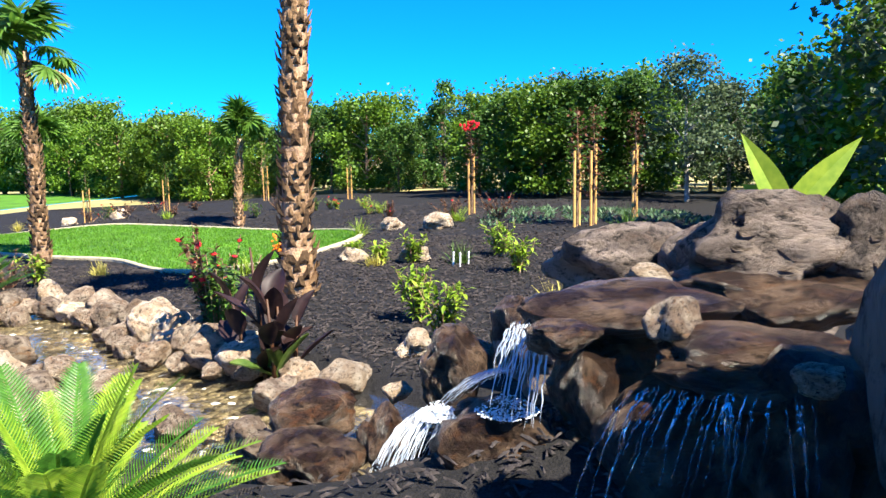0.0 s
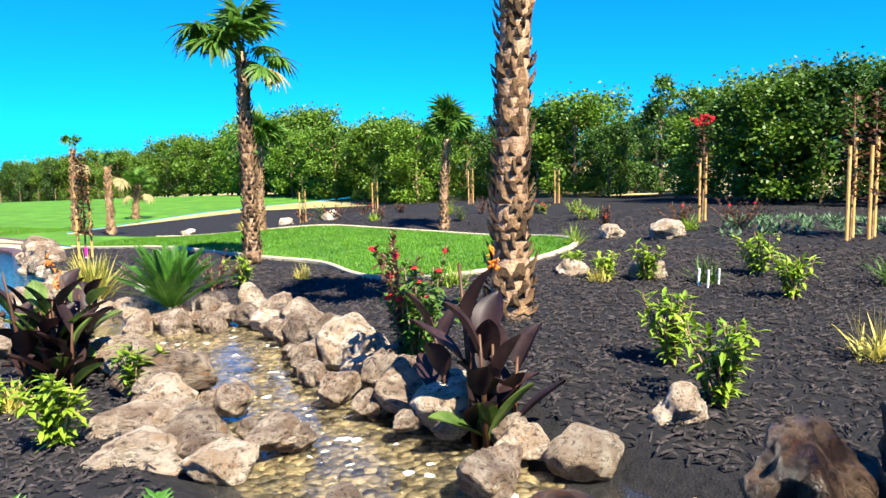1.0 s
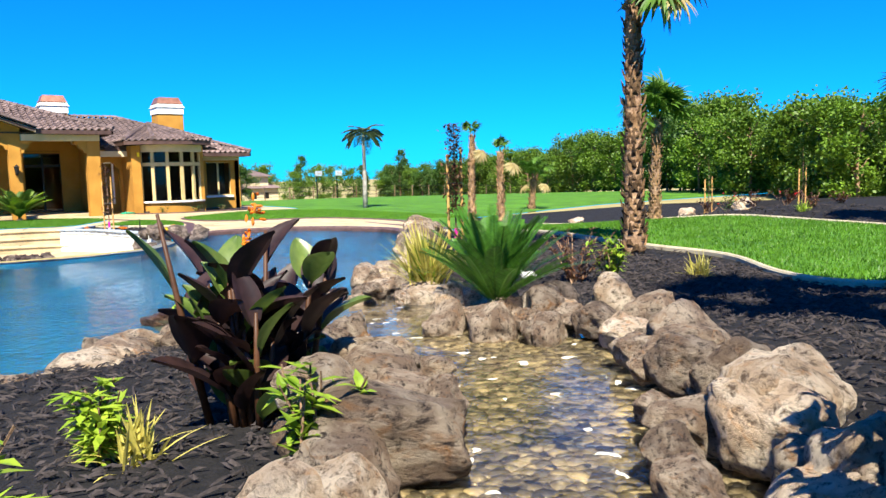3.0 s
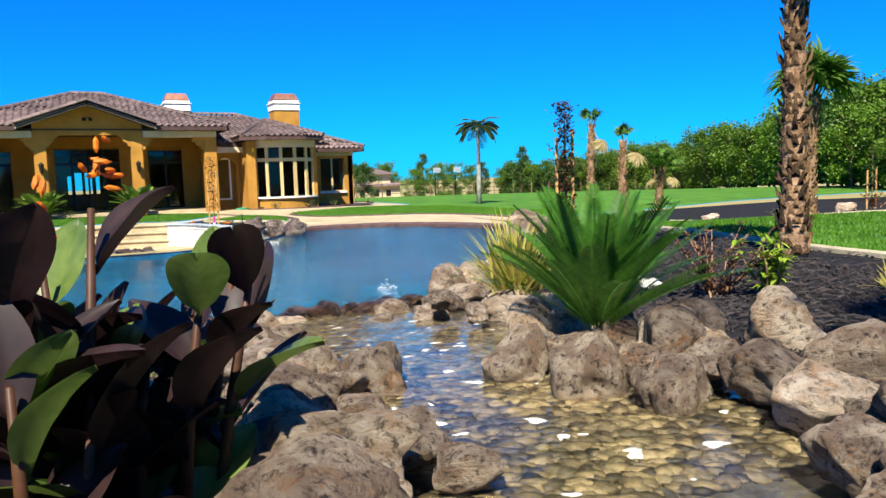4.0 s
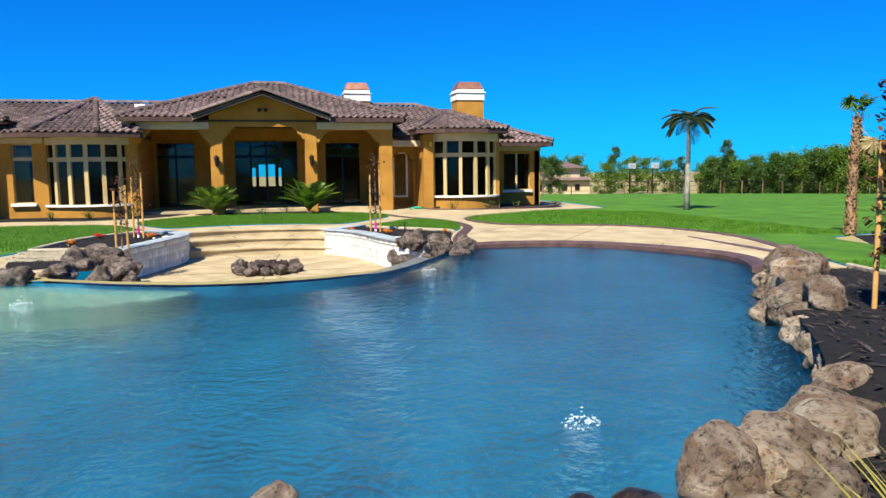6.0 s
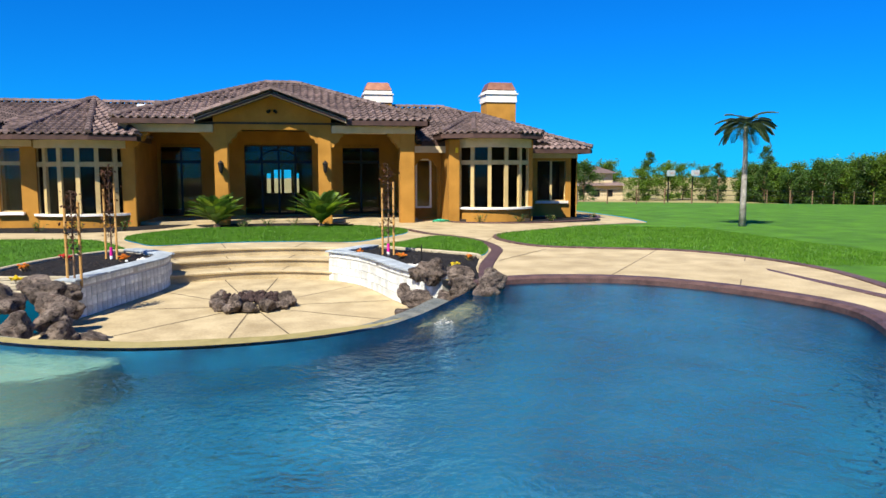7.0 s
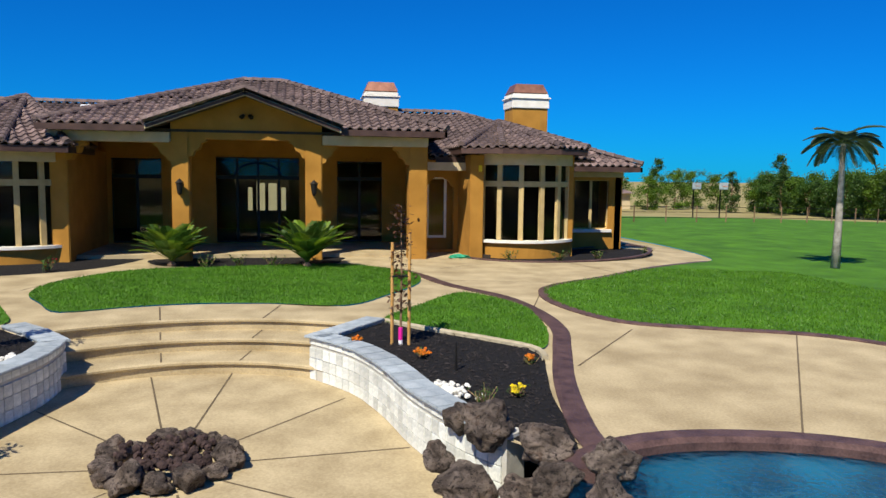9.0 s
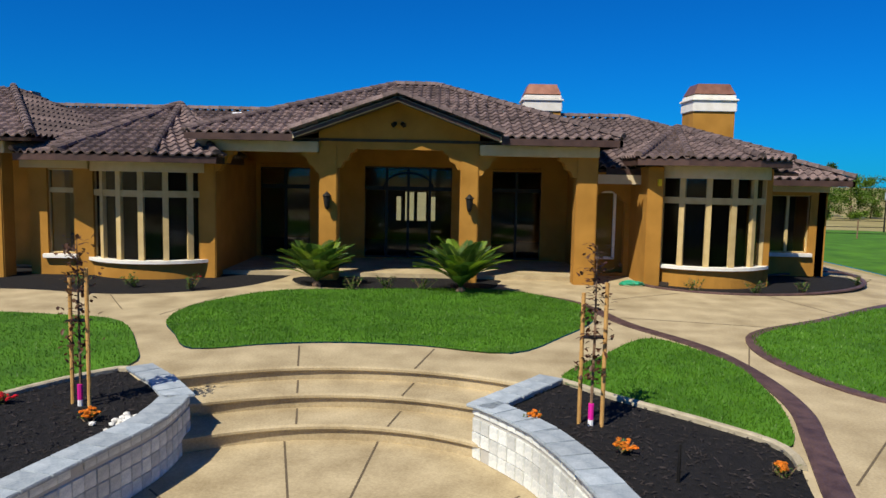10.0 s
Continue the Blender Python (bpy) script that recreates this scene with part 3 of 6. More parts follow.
REGIONS = [("lawn_north", LAWN_N, "lawn", "bright green mown lawn beside the pool and garden"), ("lawn_centre", LAWN_C, "lawn", "green mown lawn between house and sunken patio"),
           ("lawn_small", LAWN_R, "lawn", "small green lawn patch beside a planting bed"), ("lawn_south", LAWN_L, "lawn", "green mown lawn behind the low planter wall"),
           ("bed_small", BED_R, "mulch", "black bark mulch in a walled planting bed"), ("bed_south", BED_L, "mulch", "black bark mulch in a curved planting bed"),
           ("bed_house", BED_H1, "mulch", "dark mulch bed along the house wall"), ("bed_porch", BED_H2, "mulch", "dark mulch bed in front of the porch"), ("bed_bay", BED_H3, "mulch", "dark mulch bed below the bay window"),
           ("pavement", CONC, "concrete", "tan stained concrete walk and pool deck"), ("garden_bed", MULCH, "mulch", "black bark mulch over the mounded garden"), ("ground", None, "field", "dry pale grass field reaching the horizon")]
faces_of = {r[0]: [] for r in REGIONS}
for f in PF:
    cx, cy = sum(PV[i][0] for i in f) / 3, sum(PV[i][1] for i in f) / 3
    if inside(cx, cy, POOL) or inside(cx, cy, SUNK):
        continue
    for nm, poly, _, _ in REGIONS:
        if poly is None or inside(cx, cy, poly):
            faces_of[nm].append(tuple(f))
            break
LANDZ = [land(p[0], p[1]) for p in PV]
for nm, poly, mt, lab in REGIONS:
    used = sorted({i for f in faces_of[nm] for i in f})
    idx = {v: k for k, v in enumerate(used)}
    lift = 0.03 if mt == "lawn" else 0.0
    ob = mesh_ob(nm, [(PV[i][0], PV[i][1], LANDZ[i] + lift) for i in used], [tuple(idx[i] for i in f) for f in faces_of[nm]], mt, smooth=True)
    tagged(ob, lab, "ground" if nm == "ground" else "lawn" if mt == "lawn" else "pavement" if mt == "concrete" else "mulch", kind="structure")

# pool shell, shelf and water
n = len(POOL)
vs = [(p[0], p[1], -0.14) for p in POOL] + [(p[0] * 0.97 - 0.33, p[1] * 0.97 + 0.08, -1.7) for p in POOL]
fs = [(i, (i + 1) % n, n + (i + 1) % n, n + i) for i in range(n)] + [tuple(range(2 * n - 1, n - 1, -1))]
tagged(mesh_ob("pool_shell", vs, fs, "plaster"), "blue plaster pool shell under the water", "pool", kind="structure")
SHELF = smooth_loop([(-16.1, -1.2), (-15.15, 0.4), (-14.8, 1.4), (-14.2, 1.1), (-13.8, 0.0), (-14.0, -1.8), (-15.0, -2.6)], 5)
n = len(SHELF)
vs = [(p[0], p[1], -0.34) for p in SHELF] + [(p[0], p[1], -1.7) for p in SHELF]
fs = [tuple(range(n))] + [(i, (i + 1) % n, n + (i + 1) % n, n + i) for i in range(n)]
tagged(mesh_ob("pool_shelf", vs, fs, "shelf"), "pale shallow shelf just under the pool water", "shelf", kind="structure")
bm = bmesh.new()
bm.faces.new([bm.verts.new((p[0], p[1], WATER)) for p in POOL])
bmesh.ops.triangulate(bm, faces=bm.faces[:])
bm.normal_update()
for f in bm.faces:
    if f.normal.z < 0:
        f.normal_flip()
ob = tagged(part("pool_water", bm, "pool_water"), "clear blue rippled swimming pool water", "water", kind="structure")
ob.visible_shadow = False

# pool edge coping, wet edge wall, bands and kerbs
COPE = [p for p in POOL if p[1] > 6.3 and p[0] < -13.4]
COPE = sorted(COPE, key=lambda p: math.atan2(p[1] - 8.0, p[0] + 15.5) % math.tau)
COPE = COPE[::-1]
ribbon("pool_coping", COPE, 0.36, -0.16, 0.13, "band", "dark brown rounded concrete pool coping")
WEIR = [p for p in POOL if -18.0 < p[0] < -14.6 and -1.3 < p[1] < 6.0]
WEIR = sorted(WEIR, key=lambda p: p[1])
m = len(WEIR)
vs, fs = [], []
for p in WEIR:
    d = Vector((-21.0 - p[0], 2.3 - p[1])).normalized()
    q = p + d * 0.35
    vs += [(p[0], p[1], -1.2), (p[0], p[1], -0.17), (q.x, q.y, -0.14), (q.x + d.x * 0.25, q.y + d.y * 0.25, -0.78)]
for i in range(m - 1):
    for k in range(3):
        fs.append((i * 4 + k, i * 4 + k + 1, (i + 1) * 4 + k + 1, (i + 1) * 4 + k))
tagged(mesh_ob("wet_edge_wall", vs, fs, "wet_tile"), "low tiled wall between pool and sunken patio", "wall", kind="structure")
KERB = [p for p in LAWN_N if p[0] > -14 and p[1] < 17]
ribbon("lawn_kerb", KERB, 0.09, 0.0, 0.07, "curb", "pale concrete mowing kerb round the lawn", height=land)
BAND1 = smooth_loop([(-34.6, 5.4), (-33.4, 6.7), (-32.2, 7.2), (-30.4, 7.6), (-28.4, 8.45), (-26.5, 8.65), (-24.8, 8.5), (-23.4, 8.05), (-21.5, 7.4), (-19.7, 6.95), (-18.9, 6.9)], 8, False)
ribbon("path_band_west", BAND1, 0.3, -0.11, 0.035, "band", "dark brown concrete border band beside the walk", height=None)
BAND2 = [p for p in LAWN_N if p[0] < -13.5 and p[1] < 18 and not (p[0] > -20 and p[1] > 14.6)]
ribbon("path_band_east", BAND2, 0.24, 0.0, 0.035, "band", "dark brown concrete border band round the lawn", height=land)
for nm, lp in (("bed_kerb_south", [p for p in BED_L if p[1] < -0.5 and p[0] < -19]), ("bed_kerb_small", [p for p in BED_R if p[1] > 5.2 and p[0] < -22.6 and p[0] > -26])):
    ribbon(nm, sorted(lp, key=lambda p: p[0]), 0.1, -0.1, 0.07, "curb", "pale concrete kerb of a planting bed")
ribbon("bed_kerb_bay", [p for p in BED_H3 if p[0] > -37.3 or p[1] > 16][:40], 0.14, -0.1, 0.05, "band", "dark band round the bay window bed")

# sunken patio: floor, steps
FLOORZ = -0.75
bm = bmesh.new()
bm.faces.new([bm.verts.new((p[0], p[1], FLOORZ)) for p in SUNK])
bmesh.ops.triangulate(bm, faces=bm.faces[:])
tagged(part("patio_floor", bm, "concrete"), "tan concrete floor of the sunken round patio", "floor", kind="structure")
for k, (r, z) in enumerate(((3.3, -0.53), (4.05, -0.315), (4.8, -0.1))):
    a, b = arc(r, 142, 218, 22), arc(r + (0.95 if k < 2 else 1.55), 142, 218, 22)
    nose = arc(r - 0.05, 142, 218, 22)
    vs, fs = [], []
    for p, q, s in zip(a, b, nose):
        vs += [(p.x, p.y, -0.8), (p.x, p.y, z - 0.07), (s.x, s.y, z - 0.05), (s.x, s.y, z - 0.015), (p.x, p.y, z + 0.004), (q.x, q.y, z + 0.004)]
    for i in range(22):
        for j in range(5):
            fs.append((i * 6 + j, i * 6 + j + 1, i * 6 + j + 7, i * 6 + j + 6))
    tagged(mesh_ob("step_%d" % (k + 1), vs, fs, "concrete"), "curved tan concrete step with rounded nosing", "step", kind="structure")
joints = []
for a, r1 in ((193, 4.1), (175, 4.1), (138, 3.2), (94, 2.8), (53, 3.4), (15, 5.3), (356, 5.3), (319, 3.6), (267, 2.3), (222, 3.2)):
    joints.append(((-21.0, 2.5), a, 0.8, r1, FLOORZ + 0.004))
bm = bmesh.new()
for c, a, r0, r1, z in joints:
    d = Vector((math.cos(radians(a)), math.sin(radians(a))))
    nrm = Vector((-d.y, d.x)) * 0.014
    p, q = Vector(c) + d * r0, Vector(c) + d * r1
    bm.faces.new([bm.verts.new((*v, z)) for v in (p - nrm, q - nrm, q + nrm, p + nrm)])
for a in (168, 190):
    d = Vector((math.cos(radians(a)), math.sin(radians(a))))
    nrm = Vector((-d.y, d.x)) * 0.014
    for r0, r1, z in ((3.3, 4.0, -0.53), (4.05, 4.75, -0.315), (4.8, 6.2, -0.1)):
        p, q = Vector(PIT) + d * r0, Vector(PIT) + d * r1
        bm.faces.new([bm.verts.new((*v, z + 0.009)) for v in (p - nrm, q - nrm, q + nrm, p + nrm)])
for p, q in (((-24.6, 9.8), (-22.3, 7.9)), ((-24.2, 12.8), (-18.9, 9.0)), ((-28.6, 9.4), (-26.9, 8.7)), ((-32.2, 12.9), (-34.7, 12.4)), ((-30.4, 10.6), (-31.2, 7.5)), ((-33.6, 8), (-34.9, 10.1)), ((-22, 13.9), (-17.2, 10.7)), ((-31, -3.2), (-32.9, -4.3)), ((-30.5, -2.2), (-33.1, -1.6))):
    p, q = Vector(p), Vector(q)
    d = (q - p).normalized()
    nrm = Vector((-d.y, d.x)) * 0.012
    vv = []
    for v in (p - nrm, q - nrm, q + nrm, p + nrm):
        vv.append(bm.verts.new((*v, land(*v) + 0.006)))
    bm.faces.new(vv)
tagged(part("control_joints", bm, "joint"), "narrow dark control joints cut in the concrete", "joint", kind="structure")


# planter walls faced with square stone tiles and capped with slabs
def planter_wall(name, line, side, label):
    w = tagged(new(name), label, "wall", kind="structure")
    n = len(line)
    core_v, core_f = [], []
    dense = []
    for i in range(n - 1):
        dense += [line[i].lerp(line[i + 1], k / 4) for k in range(4)]
    dense.append(line[-1])
    nr = []
    for i, p in enumerate(dense):
        d = (dense[min(i + 1, len(dense) - 1)] - dense[max(i - 1, 0)]).normalized()
        nr.append(Vector((-d.y, d.x)) * side)
    for p, q in zip(dense, nr):
        core_v += [(p.x, p.y, -0.8), (p.x, p.y, -0.06), (p.x + q.x * 0.3, p.y + q.y * 0.3, -0.06), (p.x + q.x * 0.3, p.y + q.y * 0.3, -0.8)]
    for i in range(len(dense) - 1):
        for k in range(4):
            core_f.append((i * 4 + k, i * 4 + (k + 1) % 4, i * 4 + 4 + (k + 1) % 4, i * 4 + 4 + k))
    core_f += [(0, 1, 2, 3), tuple(len(core_v) - 4 + k for k in (3, 2, 1, 0))]
    mesh_ob("core", core_v, core_f, "grout", w)
    tile_me, cap_me = {}, None
    bm = boxes((-0.086, 0.086, -0.012, 0.012, -0.086, 0.086), bevel=0.006)
    tile_me = bpy.data.meshes.new("tile"); bm.to_mesh(tile_me); bm.free(); tile_me.materials.append(M["stone_tile"])
    bm = boxes((-0.19, 0.19, -0.2, 0.2, -0.022, 0.022), bevel=0.01)
    cap_me = bpy.data.meshes.new("cap"); bm.to_mesh(cap_me); bm.free(); cap_me.materials.append(M["cap"])
    length, marks = 0, []
    for i in range(len(dense) - 1):
        seg = (dense[i + 1] - dense[i]).length
        marks.append((length, dense[i], dense[i + 1], nr[i])); length += seg

    def at(s):
        for l, a, b, q in reversed(marks):
            if s >= l:
                return a + (b - a).normalized() * (s - l), q, (b - a).normalized()
        return marks[0][1], marks[0][3], (marks[0][2] - marks[0][1]).normalized()
    rng = random.Random(len(name))
    for k in range(int(length / 0.18)):
        p, q, d = at(0.09 + k * 0.18)
        for r in range(4):
            if rng.random() < 0.02:
                continue
            z = -0.66 + r * 0.18
            mtx = Matrix.LocRotScale((p.x - q.x * 0.008, p.y - q.y * 0.008, z), Euler((0, 0, math.atan2(d.y, d.x))), (1, rng.uniform(0.8, 1.3), 1 if r < 3 else 0.55))
            if r == 3:
                mtx.translation.z = -0.115
            shared("tile", tile_me, w, mtx)
    for k in range(int(length / 0.385)):
        p, q, d = at(0.19 + k * 0.385)
        shared("cap", cap_me, w, Matrix.LocRotScale((p.x + q.x * 0.13, p.y + q.y * 0.13, -0.035), Euler((0, 0, math.atan2(d.y, d.x) + rng.uniform(-.03, .03))), None))
    return w


planter_wall("planter_wall_north", [Vector((-26.0, 5.25))] + [Vector((-25.3, 4.72))] + WALL_R[:-3], 1, "low curved planter wall of pale square stone tiles")
planter_wall("planter_wall_south", [Vector((-26.2, -0.75))] + [Vector((-25.5, -0.15))] + WALL_L[:-8], -1, "low curved planter wall of grey stone tiles")


# ---- house ----
house = thing("house", (-40, 2.5, -0.1), "single-storey ochre stucco house with brown tile roofs", "house")
HM = house.matrix_world.copy()


def hpart(name, bm, material, parent=None, label="", smooth=False):
    ob = part(name, bm, material, parent or house, label, smooth)
    if parent is None:
        ob.matrix_parent_inverse = Matrix.Translation((40, -2.5, 0.1))
    return ob


def hmesh(name, vs, fs, material, label="", parent=None):
    ob = mesh_ob(name, vs, fs, material, parent or house, label)
    if parent is None:
        ob.matrix_parent_inverse = Matrix.Translation((40, -2.5, 0.1))
    return ob


def roof_slope(name, el, er, rr, rl):
    """A tiled slope from its eave (left, right) to its ridge (right, left): barrel rows with stepped laps."""
    el, er, rr, rl = map(Vector, (el, er, rr, rl))
    u = (er - el).normalized()
    nrm = u.cross(((rl + rr) / 2 - (el + er) / 2)).normalized()
    if nrm.z < 0:
        nrm.negate()
    v = nrm.cross(u)
    if v.z < 0:
        v.negate()
    L = (rl - el).dot(v)
    ul0, ul1, ur0, ur1 = 0.0, (rl - el).dot(u), (er - el).dot(u), (rr - el).dot(u)
    rows, pitch, ns = max(1, round(L / 0.36)), 0.30, 6
    vs, fs = [], []
    cols = int((max(ur0, ur1) - min(ul0, ul1)) / pitch * ns) + 2
    base = min(ul0, ul1)
    for r in range(rows):
        start = len(vs)
        for e in (0, 1):
            t = (r + e) / rows
            lo, hi = ul0 + (ul1 - ul0) * t, ur0 + (ur1 - ur0) * t
            for drop in ((0, 1) if e == 0 else (0,)):
                for c in range(cols + 1):
                    w = base + c * pitch / ns
                    ph = (c % ns) / ns
                    h = 0.075 * math.sin(math.pi * ph / 0.66) if ph < 0.66 else -0.012
                    h += (0.045 if e == 0 else 0.0) - (0.05 if (e == 0 and drop == 0) else 0)
                    q = el + u * max(lo, min(hi, w)) + v * (L * t - (0.03 if e == 0 else 0)) + nrm * h
                    vs.append(q)
        k = cols + 1
        for b in (0, 1):
            for c in range(cols):
                w0 = vs[start + b * k + c] - vs[start + b * k + c + 1]
                w1 = vs[start + (b + 1) * k + c] - vs[start + (b + 1) * k + c + 1]
                if w0.length_squared < 1e-8 and w1.length_squared < 1e-8:
                    continue
                fs.append((start + b * k + c, start + b * k + c + 1, start + (b + 1) * k + c + 1, start + (b + 1) * k + c))
    ob = hmesh(name, vs, fs, "tile", "brown barrel roof tiles")
    ob["kind"] = "stuff"
    under = [el, er, rr, rl]
    hmesh("roof_deck", [p - nrm * 0.05 for p in under] + [p - nrm * 0.14 for p in under], [(0, 1, 2, 3), (7, 6, 5, 4), (0, 4, 5, 1), (1, 5, 6, 2), (2, 6, 7, 3), (3, 7, 4, 0)], "fascia")
    return ob


CAP_ME = None


def ridge_caps(a, b):
    """Half-round cap tiles laid along a ridge or hip, one piece each."""
    global CAP_ME
    if CAP_ME is None:
        vs, fs = [], []
        for i, (x, r) in enumerate(((-0.21, 0.13), (0.21, 0.105))):
            for k in range(7):
                vs.append((x, r * math.cos(math.pi * k / 6), r * math.sin(math.pi * k / 6)))
        fs = [(k, k + 1, k + 8, k + 7) for k in range(6)] + [tuple(range(7))[::-1], tuple(range(7, 14))]
        CAP_ME = bpy.data.meshes.new("ridge_tile")
        CAP_ME.from_pydata(vs, [], fs)
        CAP_ME.materials.append(M["tile"])
    a, b = Vector(a), Vector(b)
    n = max(1, round((b - a).length / 0.38))
    q = (b - a).to_track_quat("X", "Z")
    for i in range(n):
        p = a.lerp(b, (i + 0.5) / n)
        ob = shared("ridge_tile", CAP_ME, house, Matrix.LocRotScale(p + Vector((0, 0, 0.02)), q, None))
        ob.matrix_parent_inverse = Matrix.Translation((40, -2.5, 0.1))


def eave_board(pts, z0, z1, depth=0.08):
    for a, b in zip(pts, pts[1:]):
        a, b = Vector(a), Vector(b)
        d = (b - a).normalized()
        nn = Vector((-d.y, d.x)) * depth
        c = [a, b, b + nn, a + nn]
        hmesh("gutter", [(p.x, p.y, z0) for p in c] + [(p.x, p.y, z1) for p in c], [(3, 2, 1, 0), (4, 5, 6, 7), (0, 1, 5, 4), (1, 2, 6, 5), (2, 3, 7, 6), (3, 0, 4, 7)], "fascia")


# hip roof over the porch
E0, RZ = 3.98, 6.0
ef, eb, yl, yr = -35.5, -47.0, -3.35, 8.55
r1, r2 = (-41.2, 2.0, RZ), (-41.2, 3.4, RZ)
VZ = E0 + (RZ - E0) * 3.0 / 5.7
roof_slope("roof_porch_front", (ef, yl, E0), (ef, -0.4, E0), (-38.5, 2.43, VZ), (-38.5, -0.53, VZ))
roof_slope("roof_porch_front", (ef, 5.25, E0), (ef, yr, E0), (-38.5, 5.84, VZ), (-38.5, 2.43, VZ))
roof_slope("roof_porch_front", (-38.5, -0.53, VZ), (-38.5, 5.84, VZ), r2, r1)
roof_slope("roof_porch_north", (ef, yr, E0), (eb, yr, E0), r2, r2)
roof_slope("roof_porch_south", (eb, yl, E0), (ef, yl, E0), r1, r1)
roof_slope("roof_porch_back", (eb, yr, E0), (eb, yl, E0), r1, r2)
ridge_caps((ef, yl, E0 + .05), r1); ridge_caps((ef, yr, E0 + .05), r2); ridge_caps(r1, r2)
# cross gable
GA, GY, GE = 5.02, 2.43, 4.02
roof_slope("roof_gable_north", (-35.38, 5.25, GE), (-39.0, 5.25, GE), (-39.0, GY, GA + .04), (-35.38, GY, GA + .04))
roof_slope("roof_gable_south", (-39.0, -0.4, GE), (-35.38, -0.4, GE), (-35.38, GY, GA + .04), (-39.0, GY, GA + .04))
ridge_caps((-35.38, GY, GA + .1), (-39.0, GY, GA + .1)); ridge_caps((-35.35, 5.3, GE + .05), (-35.35, GY, GA + .06)); ridge_caps((-35.35, -0.45, GE + .05), (-35.35, GY, GA + .06))
for y0, y1 in ((5.25, GY), (-0.4, GY)):
    hmesh("rake_board", [(-35.4, y0, GE - .17), (-35.4, y1, GA - .13), (-35.4, y1, GA - .0), (-35.4, y0, GE - .03), (-35.48, y0, GE - .17), (-35.48, y1, GA - .13), (-35.48, y1, GA), (-35.48, y0, GE - .03)],
          [(0, 1, 2, 3), (7, 6, 5, 4), (0, 4, 5, 1), (3, 2, 6, 7)], "trim")
# main long roof, wings and bays
roof_slope("roof_main_front", (-37.2, -18, 3.25), (-37.2, -3.4, 3.25), (-43.2, -3.4, 5.15), (-43.2, -18, 5.15))
roof_slope("roof_main_front", (-37.2, 8.3, 3.25), (-37.2, 14.2, 3.25), (-43.2, 10.6, 5.15), (-43.2, 8.3, 5.15))
roof_slope("roof_main_back", (-49.5, 18, 3.1), (-49.5, -18, 3.1), (-43.2, -18, 5.15), (-43.2, 10.6, 5.15))
roof_slope("roof_end_front", (-38.7, 13.0, 3.02), (-38.7, 16.7, 3.02), (-43.2, 10.6, 5.12), (-43.2, 10.6, 5.12))
roof_slope("roof_end", (-38.7, 16.7, 3.02), (-49.5, 16.7, 3.02), (-43.2, 10.6, 5.12), (-43.2, 10.6, 5.12))
ridge_caps((-43.2, -18, 5.2), (-43.2, 10.6, 5.2)); ridge_caps((-38.7, 16.7, 3.1), (-43.2, 10.6, 5.17))
roof_slope("roof_south_hip_front", (-34.9, -16, 3.75), (-34.9, -7.2, 3.75), (-40, -10.5, 5.5), (-40, -16, 5.5))
roof_slope("roof_south_hip_side", (-34.9, -7.2, 3.75), (-44, -7.2, 3.75), (-40, -10.5, 5.5), (-40, -10.5, 5.5))
ridge_caps((-34.9, -7.2, 3.8), (-40, -10.5, 5.55))


def bay_roof(yc, half, z0, apex, front, back):
    n = 4
    pts = [Vector((back, yc - half, z0)), Vector((front - 0.75, yc - half, z0)), Vector((front - 0.05, yc - half * 0.45, z0)), Vector((front - 0.05, yc + half * 0.45, z0)), Vector((front - 0.75, yc + half, z0)), Vector((back, yc + half, z0))]
    top = Vector(apex)
    for a, b in zip(pts, pts[1:]):
        roof_slope("roof_bay", a, b, top, top)
    for p in pts[1:-1]:
        ridge_caps(p + Vector((0, 0, .05)), top + Vector((0, 0, .03)))
    eave_board([(p.x, p.y) for p in pts], z0 - 0.2, z0 - 0.02, 0.1)


bay_roof(11.25, 2.15, 3.52, (-40.0, 11.4, 4.62), -35.15, -38.2)
bay_roof(-5.2, 2.75, 3.32, (-40.0, -5.0, 5.05), -34.6, -38.2)
eave_board([(-35.45, yl), (-35.45, -0.4)], E0 - .2, E0 - .02); eave_board([(-35.45, 5.25), (-35.45, yr)], E0 - .2, E0 - .02); eave_board([(-35.45, yr), (-40, yr)], E0 - .2, E0 - .02)
eave_board([(-38.65, 13.2), (-38.65, 16.7), (-49, 16.7)], 2.82, 3.0); eave_board([(-37.1, 8.5), (-37.1, 9.6)], 3.05, 3.23)

# porch front: columns with corbels, arched beam, gable wall
for y0, y1, lab in ((0.2, 0.72, "ochre stucco porch column"), (4.18, 4.70, "ochre stucco porch column"), (7.45, 8.05, "ochre stucco porch column"), (-3.2, -2.7, "ochre stucco porch column")):
    hpart("column", boxes((-36.65, -36.1, y0, y1, -0.15, 3.75), bevel=0.03), "stucco", label=lab)
def corbel(y, s, z):
    prof = [(0, 0), (0, -0.62), (0.10, -0.6), (0.16, -0.45), (0.30, -0.38), (0.36, -0.2), (0.5, -0.14), (0.5, 0)]
    vs = [(x, y + s * a, z + b) for x in (-36.14, -36.58) for a, b in prof]
    n = len(prof)
    fs = [tuple(range(n)), tuple(range(2 * n - 1, n - 1, -1))] + [(i, (i + 1) % n, n + (i + 1) % n, n + i) for i in range(n)]
    hmesh("corbel", vs, fs, "stucco")
for y, s, z in ((0.72, 1, 3.7), (4.18, -1, 3.7), (0.2, -1, 3.55), (4.70, 1, 3.55), (7.45, -1, 3.55), (-2.7, 1, 3.55)):
    corbel(y, s, z)
